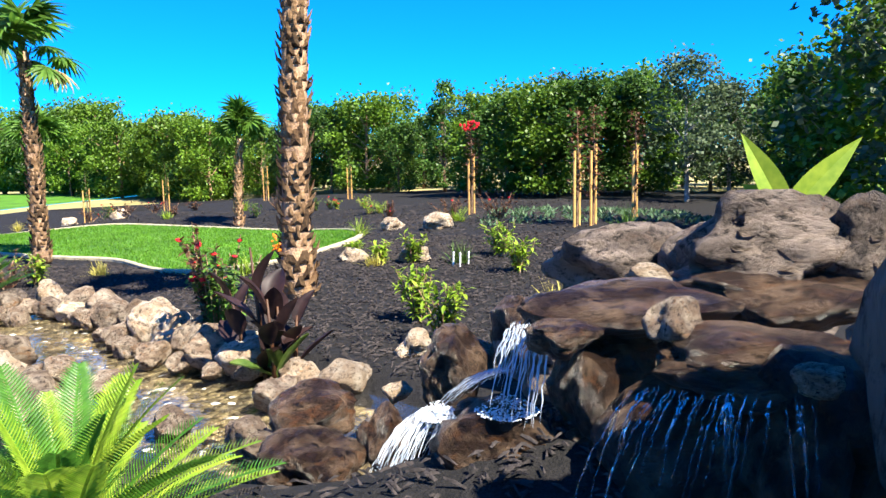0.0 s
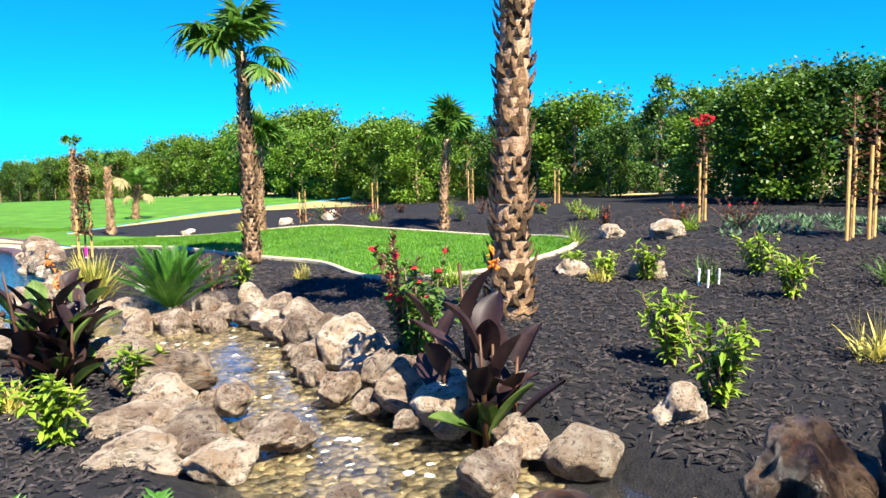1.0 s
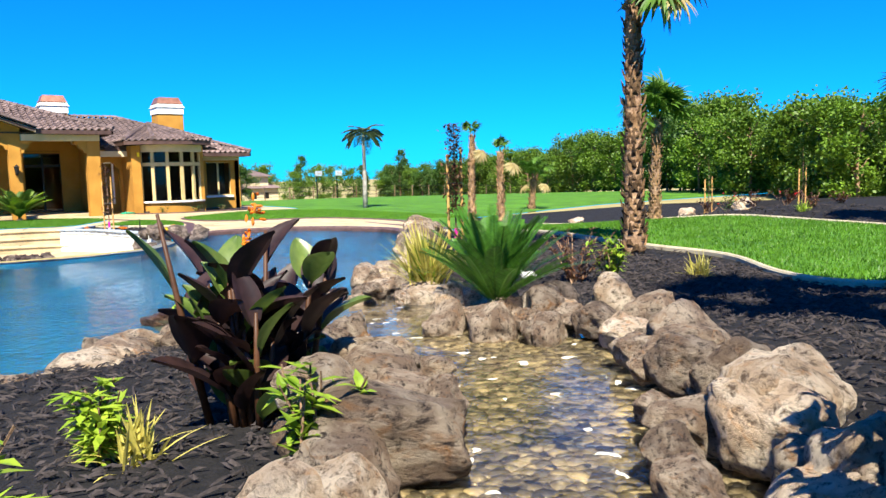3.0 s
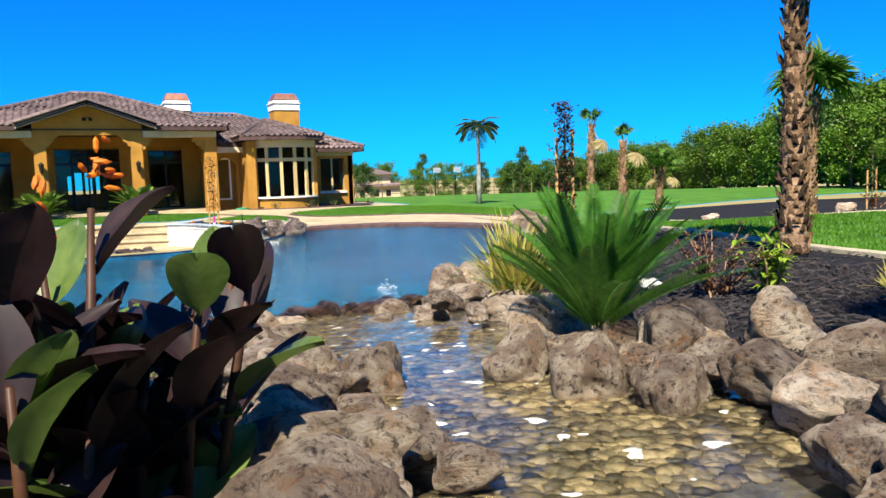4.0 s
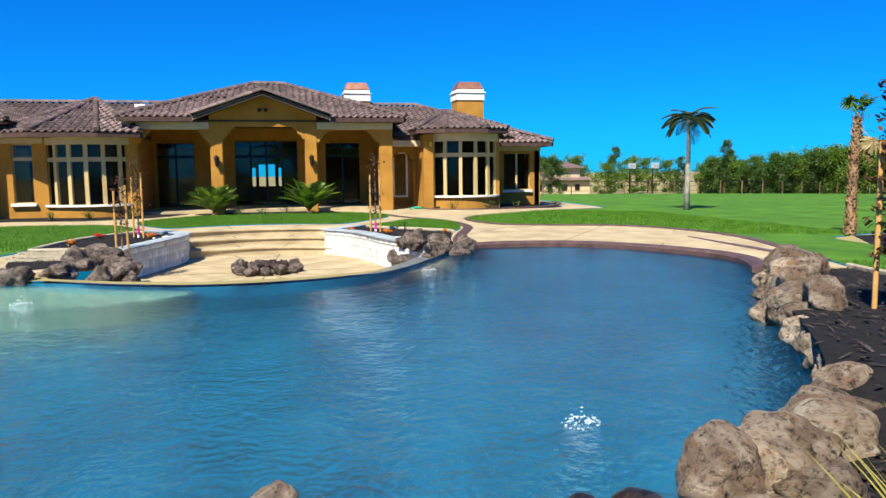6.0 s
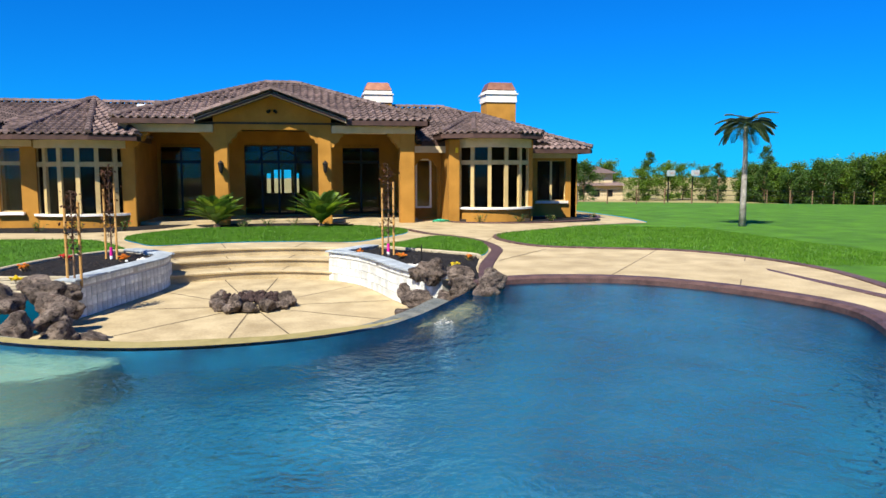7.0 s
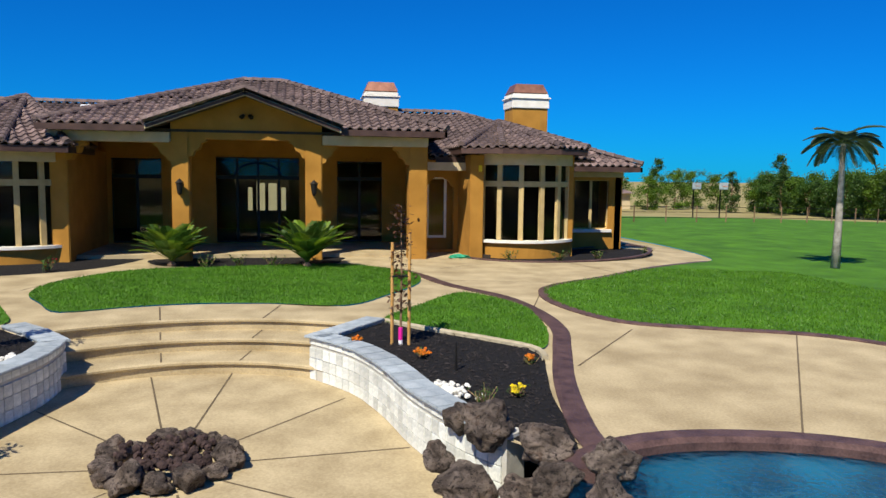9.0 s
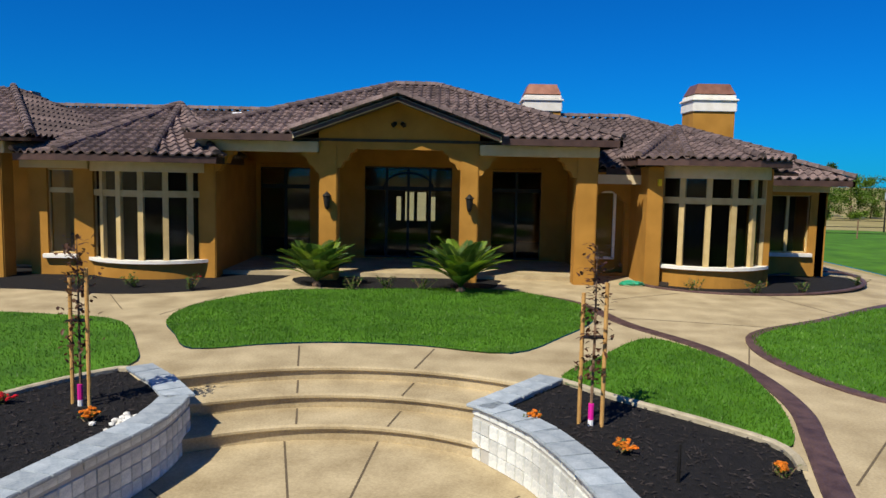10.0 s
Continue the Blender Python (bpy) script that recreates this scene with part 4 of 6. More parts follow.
vs = [(x, y, z) for x in (-36.12, -36.6) for y, z in ((0.2, 3.62), (4.7, 3.62), (4.7, 4.1), (GY, 4.92), (0.2, 4.1))]
hmesh("gable_wall", vs, [(0, 1, 2, 3, 4), (9, 8, 7, 6, 5), (0, 5, 6, 1), (1, 6, 7, 2), (2, 7, 8, 3), (3, 8, 9, 4), (4, 9, 5, 0)], "stucco")
for y0, y1 in ((-3.2, 0.19), (4.71, 8.05)):
    hpart("beam", boxes((-36.55, -36.0, y0, y1, 3.5, 3.80), bevel=0.02), "trim", label="cream plaster beam")
hpart("beam", boxes((-40, -36.55, 7.5, 8.05, 3.5, 3.80), bevel=0.02), "trim", label="cream plaster beam")
# ceiling in the darkened interior colour, so the porch reads as deep shade
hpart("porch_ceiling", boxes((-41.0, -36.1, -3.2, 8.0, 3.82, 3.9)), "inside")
hpart("porch_floor", boxes((-41.0, -36.9, -3.2, 8.3, -0.2, 0.02)), "concrete")
bm = bmesh.new()
for k in (-0.1, 0.1):
    tube(bm, [(-36.1, GY + k, 4.35), (-36.0, GY + k, 4.33), (-35.93, GY + k * 1.6, 4.28)], [0.05, 0.06, 0.07], 8)
hpart("floodlight", bm, "iron", label="twin black floodlight")
for y in (0.46, 4.44):
    lan = hpart("wall_lantern", boxes((-36.08, -36.02, y - .05, y + .05, 1.95, 2.35)), "iron", label="black iron wall lantern")
    bm = boxes((-36.02, -35.95, y - .015, y + .015, 2.28, 2.31))
    tube(bm, [(-35.9, y, 1.92), (-35.9, y, 2.0), (-35.9, y, 2.27), (-35.9, y, 2.3), (-35.9, y, 2.42)], [0.03, 0.07, 0.1, 0.13, 0.01], 8)
    part("lantern_cage", bm, "iron", lan)


# walls with openings
def window(name, y0, y1, z0, z1, x, cols, bar=None, material="frame", label="tan framed window with dark panes"):
    w = hpart(name, boxes((x - .06, x + .04, y0 - .06, y0 + .02, z0, z1), (x - .06, x + .04, y1 - .02, y1 + .06, z0, z1), (x - .06, x + .04, y0 - .06, y1 + .06, z0 - .06, z0 + .02), (x - .06, x + .04, y0 - .06, y1 + .06, z1 - .02, z1 + .06)), material, label=label)
    mull = [(x - .05, x + .035, y0 + (y1 - y0) * k / cols - .045, y0 + (y1 - y0) * k / cols + .045, z0, z1) for k in range(1, cols)]
    if bar:
        mull.append((x - .05, x + .03, y0, y1, bar - .07, bar + .07))
    for mb in mull:
        part("mullion", boxes(mb), material, w)
    p = part("pane", boxes((x - .02, x - .012, y0, y1, z0, z1)), "glass", w)
    p.visible_shadow = False
    return w


def wall_y(x0, x1, ys, openings, z1, name="wall"):
    """A wall along y with rectangular openings (y0, y1, z0, z1)."""
    bl, y = [], ys[0]
    for a, b, c, d in sorted(openings):
        bl += [(x0, x1, y, a, -0.15, z1), (x0, x1, a, b, d, z1)]
        if c > -0.1:
            bl.append((x0, x1, a, b, -0.15, c))
        y = b
    bl.append((x0, x1, y, ys[1], -0.15, z1))
    for q in bl:
        if q[3] - q[2] > 0.01:
            hpart(name, boxes(q), "stucco")


# porch back wall with French doors and an arched transom
wall_y(-41.2, -40.9, (-3.2, 9.6), [(-2.6, -0.9, 0.05, 3.1), (1.0, 4.0, 0.05, 3.2), (5.4, 7.1, 0.05, 3.1)], 3.9)
window("porch_window", -2.6, -0.9, 0.08, 3.08, -41.0, 2, 2.45, "iron", "dark framed porch door with transom")
window("porch_window", 1.0, 4.0, 0.08, 3.18, -41.0, 4, 2.45, "iron", "dark framed glazed porch doors with transom")
window("porch_window", 5.4, 7.1, 0.08, 3.08, -41.0, 2, 2.45, "iron", "dark framed porch door with transom")
bm = bmesh.new()
tube(bm, [(-40.92, 2.5 + 0.85 * math.cos(math.pi * k / 12), 2.45 + 0.55 * math.sin(math.pi * k / 12)) for k in range(13)], [0.04] * 13, 6)
hpart("transom_arch", bm, "iron", label="dark arched transom bar")
hpart("side_wall", boxes((-41.2, -36.7, -3.3, -3.0, -0.15, 3.9)), "stucco")
hpart("side_wall", boxes((-41.2, -38.2, 8.0, 8.2, -0.15, 3.9)), "stucco")
# passage with rounded head between porch and bay
wall_y(-38.4, -38.15, (8.05, 9.7), [(8.3, 9.35, 0.0, 2.55)], 3.2)
window("passage_window", 8.5, 9.1, 0.45, 2.5, -38.6, 1, None, "sill", "narrow white framed window in the passage")
hpart("passage_back", boxes((-39.0, -38.7, 8.1, 9.7, -0.15, 3.2)), "stucco")
hpart("passage_beam", boxes((-37.3, -37.0, 8.06, 9.6, 2.78, 3.05)), "trim", label="cream plaster beam")
for y, s in ((8.3, 1), (9.35, -1)):
    corbel_v = [(x, y + s * a, 2.55 + b) for x in (-38.14, -38.4) for a, b in ((0, 0), (0, -.35), (.12, -.28), (.2, -.12), (.38, 0))]
    hmesh("corbel", corbel_v, [(0, 1, 2, 3, 4), (9, 8, 7, 6, 5)] + [(i, (i + 1) % 5, 5 + (i + 1) % 5, 5 + i) for i in range(5)], "stucco")


def bay(yc, half, front, z_sill, z_top, bar, ztop, cols, y_dir_label):
    """A bowed bay: curved wall, sill and tall panes."""
    seg = cols
    R = half * 1.25
    cx = front - R
    a1 = math.asin(half / R) * 0.999
    def pt(r, k):
        a = -a1 + 2 * a1 * k / seg
        return Vector((cx + r * math.cos(a), yc + r * math.sin(a)))
    def curved(name, r0, r1, z0, z1, material, label=""):
        vs, fs = [], []
        m = seg * 3
        for k in range(m + 1):
            a = -a1 + 2 * a1 * k / m
            for r, z in ((r0, z0), (r1, z0), (r1, z1), (r0, z1)):
                vs.append((cx + r * math.cos(a), yc + r * math.sin(a), z))
        for k in range(m):
            for j in range(4):
                fs.append((k * 4 + j, k * 4 + (j + 1) % 4, k * 4 + 4 + (j + 1) % 4, k * 4 + 4 + j))
        fs += [(0, 1, 2, 3), (m * 4 + 3, m * 4 + 2, m * 4 + 1, m * 4)]
        return hmesh(name, vs, fs, material, label)
    curved("bay_wall", R - .25, R, -0.15, z_sill - .08, "stucco")
    curved("bay_sill", R - .2, R + .12, z_sill - .085, z_sill, "sill", "white curved window sill")
    curved("bay_head", R - .25, R + .06, z_top, ztop, "trim", "cream plaster band under the eave")
    w = curved("bay_window", R - .16, R - .04, bar - .09, bar + .09, "frame", "tan framed bowed bay window")
    for k in range(seg + 1):
        p, q = pt(R - .03, k), pt(R - .17, k)
        d = (p - q).normalized()
        nn = Vector((-d.y, d.x)) * (0.075 if 0 < k < seg else 0.13)
        c = [p - nn, p + nn, q + nn, q - nn]
        part_v = [(v.x, v.y, z_sill) for v in c] + [(v.x, v.y, z_top) for v in c]
        o = mesh_ob("mullion", part_v, [(3, 2, 1, 0), (4, 5, 6, 7), (0, 1, 5, 4), (1, 2, 6, 5), (2, 3, 7, 6), (3, 0, 4, 7)], "frame", w)
    for k in range(seg):
        p, q = pt(R - .1, k), pt(R - .1, k + 1)
        o = mesh_ob("pane", [(p.x, p.y, z_sill), (q.x, q.y, z_sill), (q.x, q.y, z_top), (p.x, p.y, z_top)], [(0, 1, 2, 3)], "glass", w)
        o.visible_shadow = False
    return w


bay(11.5, 1.6, -35.85, 0.50, 2.98, 2.36, 3.34, 5, "")
bay(-4.6, 1.75, -35.5, 0.42, 2.86, 2.26, 3.16, 6, "")
# plain wall strips beside the bays
hpart("wall", boxes((-39.0, -36.25, 9.5, 9.95, -0.15, 3.3), bevel=0.02), "stucco")
hpart("wall", boxes((-39.8, -36.6, 12.95, 13.2, -0.15, 3.3)), "stucco")
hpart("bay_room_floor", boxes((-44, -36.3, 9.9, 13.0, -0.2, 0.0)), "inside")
# end wing with one window
wall_y(-39.8, -39.5, (13.2, 16.25), [(14.35, 15.75, 0.62, 2.5)], 2.95)
window("end_window", 14.35, 15.75, 0.64, 2.5, -39.62, 2, None, "frame", "tan framed window with dark panes")
hpart("window_sill", boxes((-39.52, -39.36, 14.25, 15.85, 0.5, 0.62), bevel=0.01), "sill", label="white window sill")
hpart("eave_band", boxes((-39.6, -39.42, 13.2, 16.3, 2.62, 2.86)), "trim", label="cream plaster band")
hpart("end_wall", boxes((-49, -39.5, 16.0, 16.3, -0.15, 3.0)), "stucco")
# south wing
wall_y(-36.5, -36.2, (-8.0, -6.2), [(-7.5, -6.75, 0.5, 2.9)], 3.2)
window("south_window", -7.5, -6.75, 0.52, 2.88, -36.35, 1, 2.3, "frame", "tall tan framed window")
hpart("window_sill", boxes((-36.25, -36.05, -7.6, -6.65, 0.38, 0.5), bevel=0.01), "sill", label="white window sill")
hpart("wall", boxes((-41, -36.4, -2.95, -2.75, -0.15, 3.3)), "stucco")
hpart("eave_band", boxes((-36.4, -36.1, -8.2, -6.3, 2.92, 3.16)), "trim", label="cream plaster band")
hpart("column", boxes((-36.0, -35.4, -9.0, -8.3, -0.15, 3.6), bevel=0.03), "stucco", label="ochre stucco column at the south wing")
hpart("beam", boxes((-36.1, -35.4, -16, -8.2, 3.3, 3.62), bevel=0.02), "trim", label="cream plaster beam")
hpart("south_wall", boxes((-38.5, -38.2, -18, -8.0, -0.15, 3.7)), "stucco")
# rear wall with openings, floor and ceiling inside
wall_y(-49.2, -48.9, (-18, 17), [(1.6, 1.82, 0.85, 1.95), (2.0, 2.4, 0.85, 2.15), (2.55, 2.95, 0.85, 2.15), (3.15, 3.37, 0.85, 1.95)], 3.2)
# room surfaces share the darkened colour that imitates indoor shade
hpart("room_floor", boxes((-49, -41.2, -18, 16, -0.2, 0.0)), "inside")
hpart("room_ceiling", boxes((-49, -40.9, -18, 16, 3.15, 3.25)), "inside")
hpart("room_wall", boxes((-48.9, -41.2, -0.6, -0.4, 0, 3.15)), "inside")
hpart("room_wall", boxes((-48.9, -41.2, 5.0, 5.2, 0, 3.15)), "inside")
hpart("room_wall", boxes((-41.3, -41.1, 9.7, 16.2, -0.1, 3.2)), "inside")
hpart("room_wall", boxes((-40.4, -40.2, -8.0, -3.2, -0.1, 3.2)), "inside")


def chimney(x, y, w, z0, z1):
    c = hpart("chimney", boxes((x - w * .42, x + w * .42, y - w / 2, y + w / 2, z0, z1 - 0.95)), "stucco", label="ochre chimney with cream collar and copper cap")
    part("collar", boxes((x - w * .46, x + w * .46, y - w * .53, y + w * .53, z1 - .97, z1 - .6), (x - w * .5, x + w * .5, y - w * .57, y + w * .57, z1 - .60, z1 - .53), bevel=0.02), "sill", c)
    part("collar", boxes((x - w * .45, x + w * .45, y - w * .51, y + w * .51, z1 - .53, z1 - .40), bevel=0.02), "sill", c)
    vs = [(x + sx * w * k * .85, y + sy * w * k, z) for z, k in ((z1 - .36, .5), (z1, .38)) for sx, sy in ((-1, -1), (1, -1), (1, 1), (-1, 1))]
    mesh_ob("flue_cap", vs, [(0, 1, 5, 4), (1, 2, 6, 5), (2, 3, 7, 6), (3, 0, 4, 7), (4, 5, 6, 7), (3, 2, 1, 0)], "copper", c, "copper chimney cap")
    part("spark_guard", boxes((x - w * .38, x + w * .38, y - w * .45, y + w * .45, z1 - .42, z1 - .34)), "iron", c)


chimney(-42.0, 13.1, 1.45, 4.0, 6.3)
chimney(-42.6, 7.2, 1.3, 4.6, 6.25)
chimney(-41.0, -10.6, 0.8, 4.6, 5.5)
hpart("roof_vent", boxes((-40.6, -40.3, -3.4, -2.9, 4.75, 4.9), bevel=0.02), "white", label="small white roof vent")
hpart("garden_hose_bib", boxes((-36.2, -36.1, 9.75, 9.85, 2.75, 2.95)), "yellow", label="yellow wall sensor")


# ---- rocks ----
def rock_mesh(name, seed, material, sub=4, rough=0.1, cuts=9):
    """A weathered boulder: a ball with a few flattened faces, worn edges and shallow hollows."""
    rng = random.Random(seed)
    bm = bmesh.new()
    bmesh.ops.create_icosphere(bm, subdivisions=sub, radius=1.0)
    planes = []
    for _ in range(cuts):
        d = Vector((rng.gauss(0, 1), rng.gauss(0, 1), rng.gauss(0, 0.8))).normalized()
        planes.append((d, rng.uniform(0.58, 0.86)))
    off = Vector((seed * 3.7, seed * 1.3, 0))
    for v in bm.verts:
        for d, k in planes:
            e = v.co.dot(d) - k
            if e > 0:
                v.co -= d * e * 0.88
        nn = v.co.normalized()
        ridge = 1 - abs(noise.noise(v.co * 2.6 + off * 1.7)) * 2.2
        v.co += nn * (noise.noise(v.co * 1.5 + off) * rough * 1.3 + min(0, ridge - 0.2) * rough * 0.35 + noise.noise(v.co * 5.5 + off) * rough * 0.42 + noise.noise(v.co * 12 + off) * rough * 0.2)
    me = bpy.data.meshes.new(name)
    bm.to_mesh(me)
    bm.free()
    me.materials.append(M[material])
    me.polygons.foreach_set("use_smooth", [True] * len(me.polygons))
    return me


ROCKS = {k: [rock_mesh("boulder", s + 40 * i, k, 4, 0.26 if k == "rock_dark" else 0.22 if k == "rock_wet_shaded" else 0.16, 13) for s in range(7)] for i, k in enumerate(("rock", "rock_pale", "rock_dark", "rock_wet_shaded"))}
RR = random.Random(11)


def rock(x, y, z, sx, sy, sz, kind="rock", label="", group="stream edge boulders", rz=None, tilt=0.15):
    """A boulder whose centre lies at z."""
    ob = new("boulder", RR.choice(ROCKS[kind]))
    ob.matrix_basis = Matrix.LocRotScale((x, y, z), Euler((RR.uniform(-tilt, tilt), RR.uniform(-tilt, tilt), RR.uniform(0, 6.28) if rz is None else rz)), (sx, sy, sz))
    lab = label or {"rock": "weathered brown and grey boulder edging the stream", "rock_pale": "pale tan weathered boulder beside the stream", "rock_dark": "dark brown pitted boulder", "rock_wet_shaded": "wet brown boulder in the waterfall"}[kind]
    return tagged(ob, lab, "rock", group)


# banks of the stream
def bank(side, skip=()):
    for i in range(len(STREAM) - 1):
        a, b = Vector(STREAM[i]), Vector(STREAM[i + 1])
        d = (b - a).normalized()
        nn = Vector((-d.y, d.x)) * side
        k = 0.0
        while k < (b - a).length:
            s = RR.uniform(0.14, 0.25)
            w = STREAM_W[i] + s * 0.55 + RR.uniform(-0.05, 0.1)
            p = a + d * k + nn * w
            if (i, side) not in skip:
                rock(p.x, p.y, STREAM_Z[i] + s * 0.22, s * RR.uniform(1, 1.35), s, s * RR.uniform(0.65, 0.95), RR.choice(["rock", "rock", "rock_pale"]))
            if RR.random() < 0.5:
                q = a + d * (k + 0.2) + nn * (w + RR.uniform(-0.45, -0.2))
                r = RR.uniform(0.08, 0.16)
                rock(q.x, q.y, STREAM_Z[i] + 0.02, r * 1.3, r, r * 0.8, "rock")
            k += s * 1.7


bank(-1, skip={(7, -1), (8, -1), (0, -1)})
bank(1, skip={(0, 1), (1, 1), (7, 1), (8, 1)})
# the large ones that stand out
UPPER_REACH = [(0.55, 1.0, 0.62, 0.5, 0.33, 0.27, 'rock', 0.7), (0.28, 0.92, 0.72, 0.34, 0.22, 0.2, 'rock_pale', 0.5), (1.15, 0.1, 0.6, 0.5, 0.34, 0.26, 'rock', 0.6),
               (0.05, 1.45, 0.5, 0.36, 0.28, 0.24, 'rock', 0.3), (1.6, -0.35, 0.62, 0.45, 0.35, 0.22, 'rock_pale', 0.9), (2.55, 1.0, 0.72, 0.36, 0.3, 0.28, 'rock', 0.4),
               (2.95, 0.75, 0.75, 0.42, 0.32, 0.25, 'rock_pale', 1.4), (2.2, 1.35, 0.72, 0.3, 0.27, 0.27, 'rock', 0.2), (1.85, 1.75, 0.68, 0.34, 0.26, 0.26, 'rock_pale', 2.0),
               (1.35, 2.25, 0.68, 0.32, 0.26, 0.34, 'rock_pale', 1.0), (1.0, 2.55, 0.62, 0.3, 0.24, 0.26, 'rock', 0.3), (0.6, 2.75, 0.58, 0.34, 0.24, 0.22, 'rock', 0.0),
               (0.2, 3.35, 0.55, 0.5, 0.33, 0.28, 'rock', 2.6)]
MIDDLE_REACH = [(-0.7, 4.15, 0.48, 0.38, 0.3, 0.27, 'rock', 0.4), (-1.4, 4.55, 0.45, 0.34, 0.28, 0.3, 'rock_pale', 0.9), (-1.35, 3.15, 0.42, 0.3, 0.26, 0.3, 'rock', 0.2),
               (-1.85, 3.05, 0.36, 0.28, 0.24, 0.3, 'rock', 1.2), (-0.95, 3.3, 0.4, 0.24, 0.2, 0.22, 'rock', 1.9), (-2.3, 3.5, 0.4, 0.26, 0.24, 0.3, 'rock_pale', 0.4),
               (-2.6, 3.95, 0.38, 0.34, 0.3, 0.26, 'rock_pale', 0.7), (-1.6, 4.05, 0.5, 0.25, 0.2, 0.26, 'rock_dark', 0.7), (-1.25, 3.75, 0.46, 0.2, 0.2, 0.2, 'rock_pale', 0.2),
               (-2.15, 2.35, 0.3, 0.42, 0.32, 0.32, 'rock', 0.4), (-1.55, 1.85, 0.36, 0.42, 0.28, 0.2, 'rock', 0.2), (-2.75, 2.05, 0.3, 0.22, 0.2, 0.25, 'rock', 0.0),
               (-3.3, 2.1, 0.2, 0.42, 0.3, 0.3, 'rock', 0.5)]
MOUTH_REACH = [(-4.0, 1.75, 0.1, 0.36, 0.3, 0.3, 'rock', 0.5), (-3.6, 1.6, 0.15, 0.32, 0.25, 0.24, 'rock', 1.0), (-3.9, 2.2, 0.05, 0.3, 0.26, 0.2, 'rock', 1.4),
               (-5.75, 2.95, -0.08, 0.38, 0.26, 0.2, 'rock_pale', 0.1), (-5.6, 4.0, -0.02, 0.3, 0.26, 0.18, 'rock', 0.1), (-5.1, 4.35, 0.08, 0.34, 0.3, 0.22, 'rock', 0.7),
               (-4.6, 3.95, 0.1, 0.3, 0.22, 0.2, 'rock', 0.7), (-5.5, 4.75, 0.05, 0.45, 0.34, 0.26, 'rock', 0.9), (-5.9, 5.3, 0.05, 0.36, 0.3, 0.26, 'rock', 0.3),
               (-4.9, 3.55, 0.02, 0.26, 0.2, 0.15, 'rock', 0.3), (-4.3, 4.5, 0.2, 0.4, 0.28, 0.18, 'rock_pale', 0.3), (-3.9, 4.3, 0.2, 0.4, 0.28, 0.2, 'rock_pale', 0.9),
               (-3.4, 4.4, 0.24, 0.32, 0.28, 0.22, 'rock', 0.9)]
for x, y, z, sx, sy, sz, k, a in UPPER_REACH + MIDDLE_REACH + MOUTH_REACH:
    rock(x, y, z - 0.1, sx * 0.76, sy * 0.76, sz * 0.8, k, rz=a)
# pool edge east of the water
for p in [q for q in POOL if q[0] > -11.8 and (q[1] > 4.6 or (q[1] < 1.3 and q[0] > -4.6 and q[1] > -2))]:
    s = RR.uniform(0.18, 0.3)
    rock(p[0] + 0.1, p[1] + RR.uniform(-.05, .15), -0.02 + s * 0.25, s * 1.25, s, s * RR.uniform(0.7, 1), RR.choice(["rock", "rock", "rock_pale"]), "brown weathered boulder at the pool edge", "pool edge boulders")
for x, y, z, s in ((-11.6, 9.6, .28, .5), (-12.2, 10.1, .25, .45), (-10.9, 9.0, .25, .5), (-12.6, 10.6, .05, .4), (-10.3, 8.6, .3, .42), (-9.8, 8.2, .15, .4), (-9.3, 8.2, .3, .38), (-11.2, 9.3, -.05, .45), (-10.2, 8.3, -.1, .4), (-12.9, 11.0, .1, .35)):
    rock(x, y, z - .05, s * .8, s * .75, s * .6, "rock", "brown weathered boulder stacked at the pool edge", "pool edge boulders")
for x, y, s in ((2.45, 5.95, .2), (3.45, 5.6, .22), (2.15, 10.3, .25), (3.2, 9.4, .32), (4.2, 0.95, .18), (-12.2, 19, .3), (-11.2, 19.5, .35), (-8.5, 18.2, .3), (-10.5, 18.5, .2), (-14, 17.5, .25)):
    rock(x, y, land(x, y) + s * .3, s * 1.2, s, s * .7, "rock_pale", "small tan stone lying in the mulch", "garden stones")
for k in range(17):
    s = RR.uniform(.1, .19)
    rock(-6.0 + RR.uniform(-.12, .12), 2.0 + k * .15, -.14 + RR.uniform(-.02, .04), s * 1.3, s, s * .7, "rock_wet_shaded", "wet brown stone on the lip of the stream", "lip stones")
# patio lip boulders and the fire pit
for x, y, z, s in ((-19.1, 6.3, .1, .38), (-19.7, 5.9, .12, .4), (-18.6, 6.75, .1, .33), (-18.5, 6.2, -.05, .33), (-20.2, 5.75, .0, .3), (-19.3, 5.6, -.35, .36), (-19.0, 5.3, -.6, .28), (-18.0, 6.5, .0, .28), (-19.9, 5.4, -.3, .25), (-18.9, 6.0, -.3, .3)):
    rock(x, y, z - .08, s * .85, s * .75, s * .62, "rock_dark", "dark pitted volcanic boulder at the patio edge", "patio boulders")
for x, y, z, s in ((-18.2, -0.2, -.1, .42), (-17.5, -0.1, -.15, .4), (-17.0, .1, -.35, .38), (-17.3, .5, -.5, .33), (-18.8, -.6, .05, .4), (-19.3, -.9, .1, .35), (-16.6, -.3, -.1, .36), (-17.9, -.9, .1, .4), (-16.5, -.9, .05, .35), (-19.7, -.5, -.1, .3), (-16.2, -1.5, .0, .4)):
    rock(x, y, z - .08, s * .85, s * .75, s * .62, "rock_dark", "dark pitted volcanic boulder at the patio edge", "patio boulders")
for k in range(13):
    a = k / 13 * math.tau
    s = RR.uniform(0.14, 0.21)
    rock(-21.0 + 0.68 * math.cos(a), 2.5 + 0.68 * math.sin(a), FLOORZ + s * 0.6, s * 1.1, s, s * RR.uniform(.62, .95), "rock_dark", "dark lava boulder of the fire pit ring", "fire pit boulders")
bm = bmesh.new()
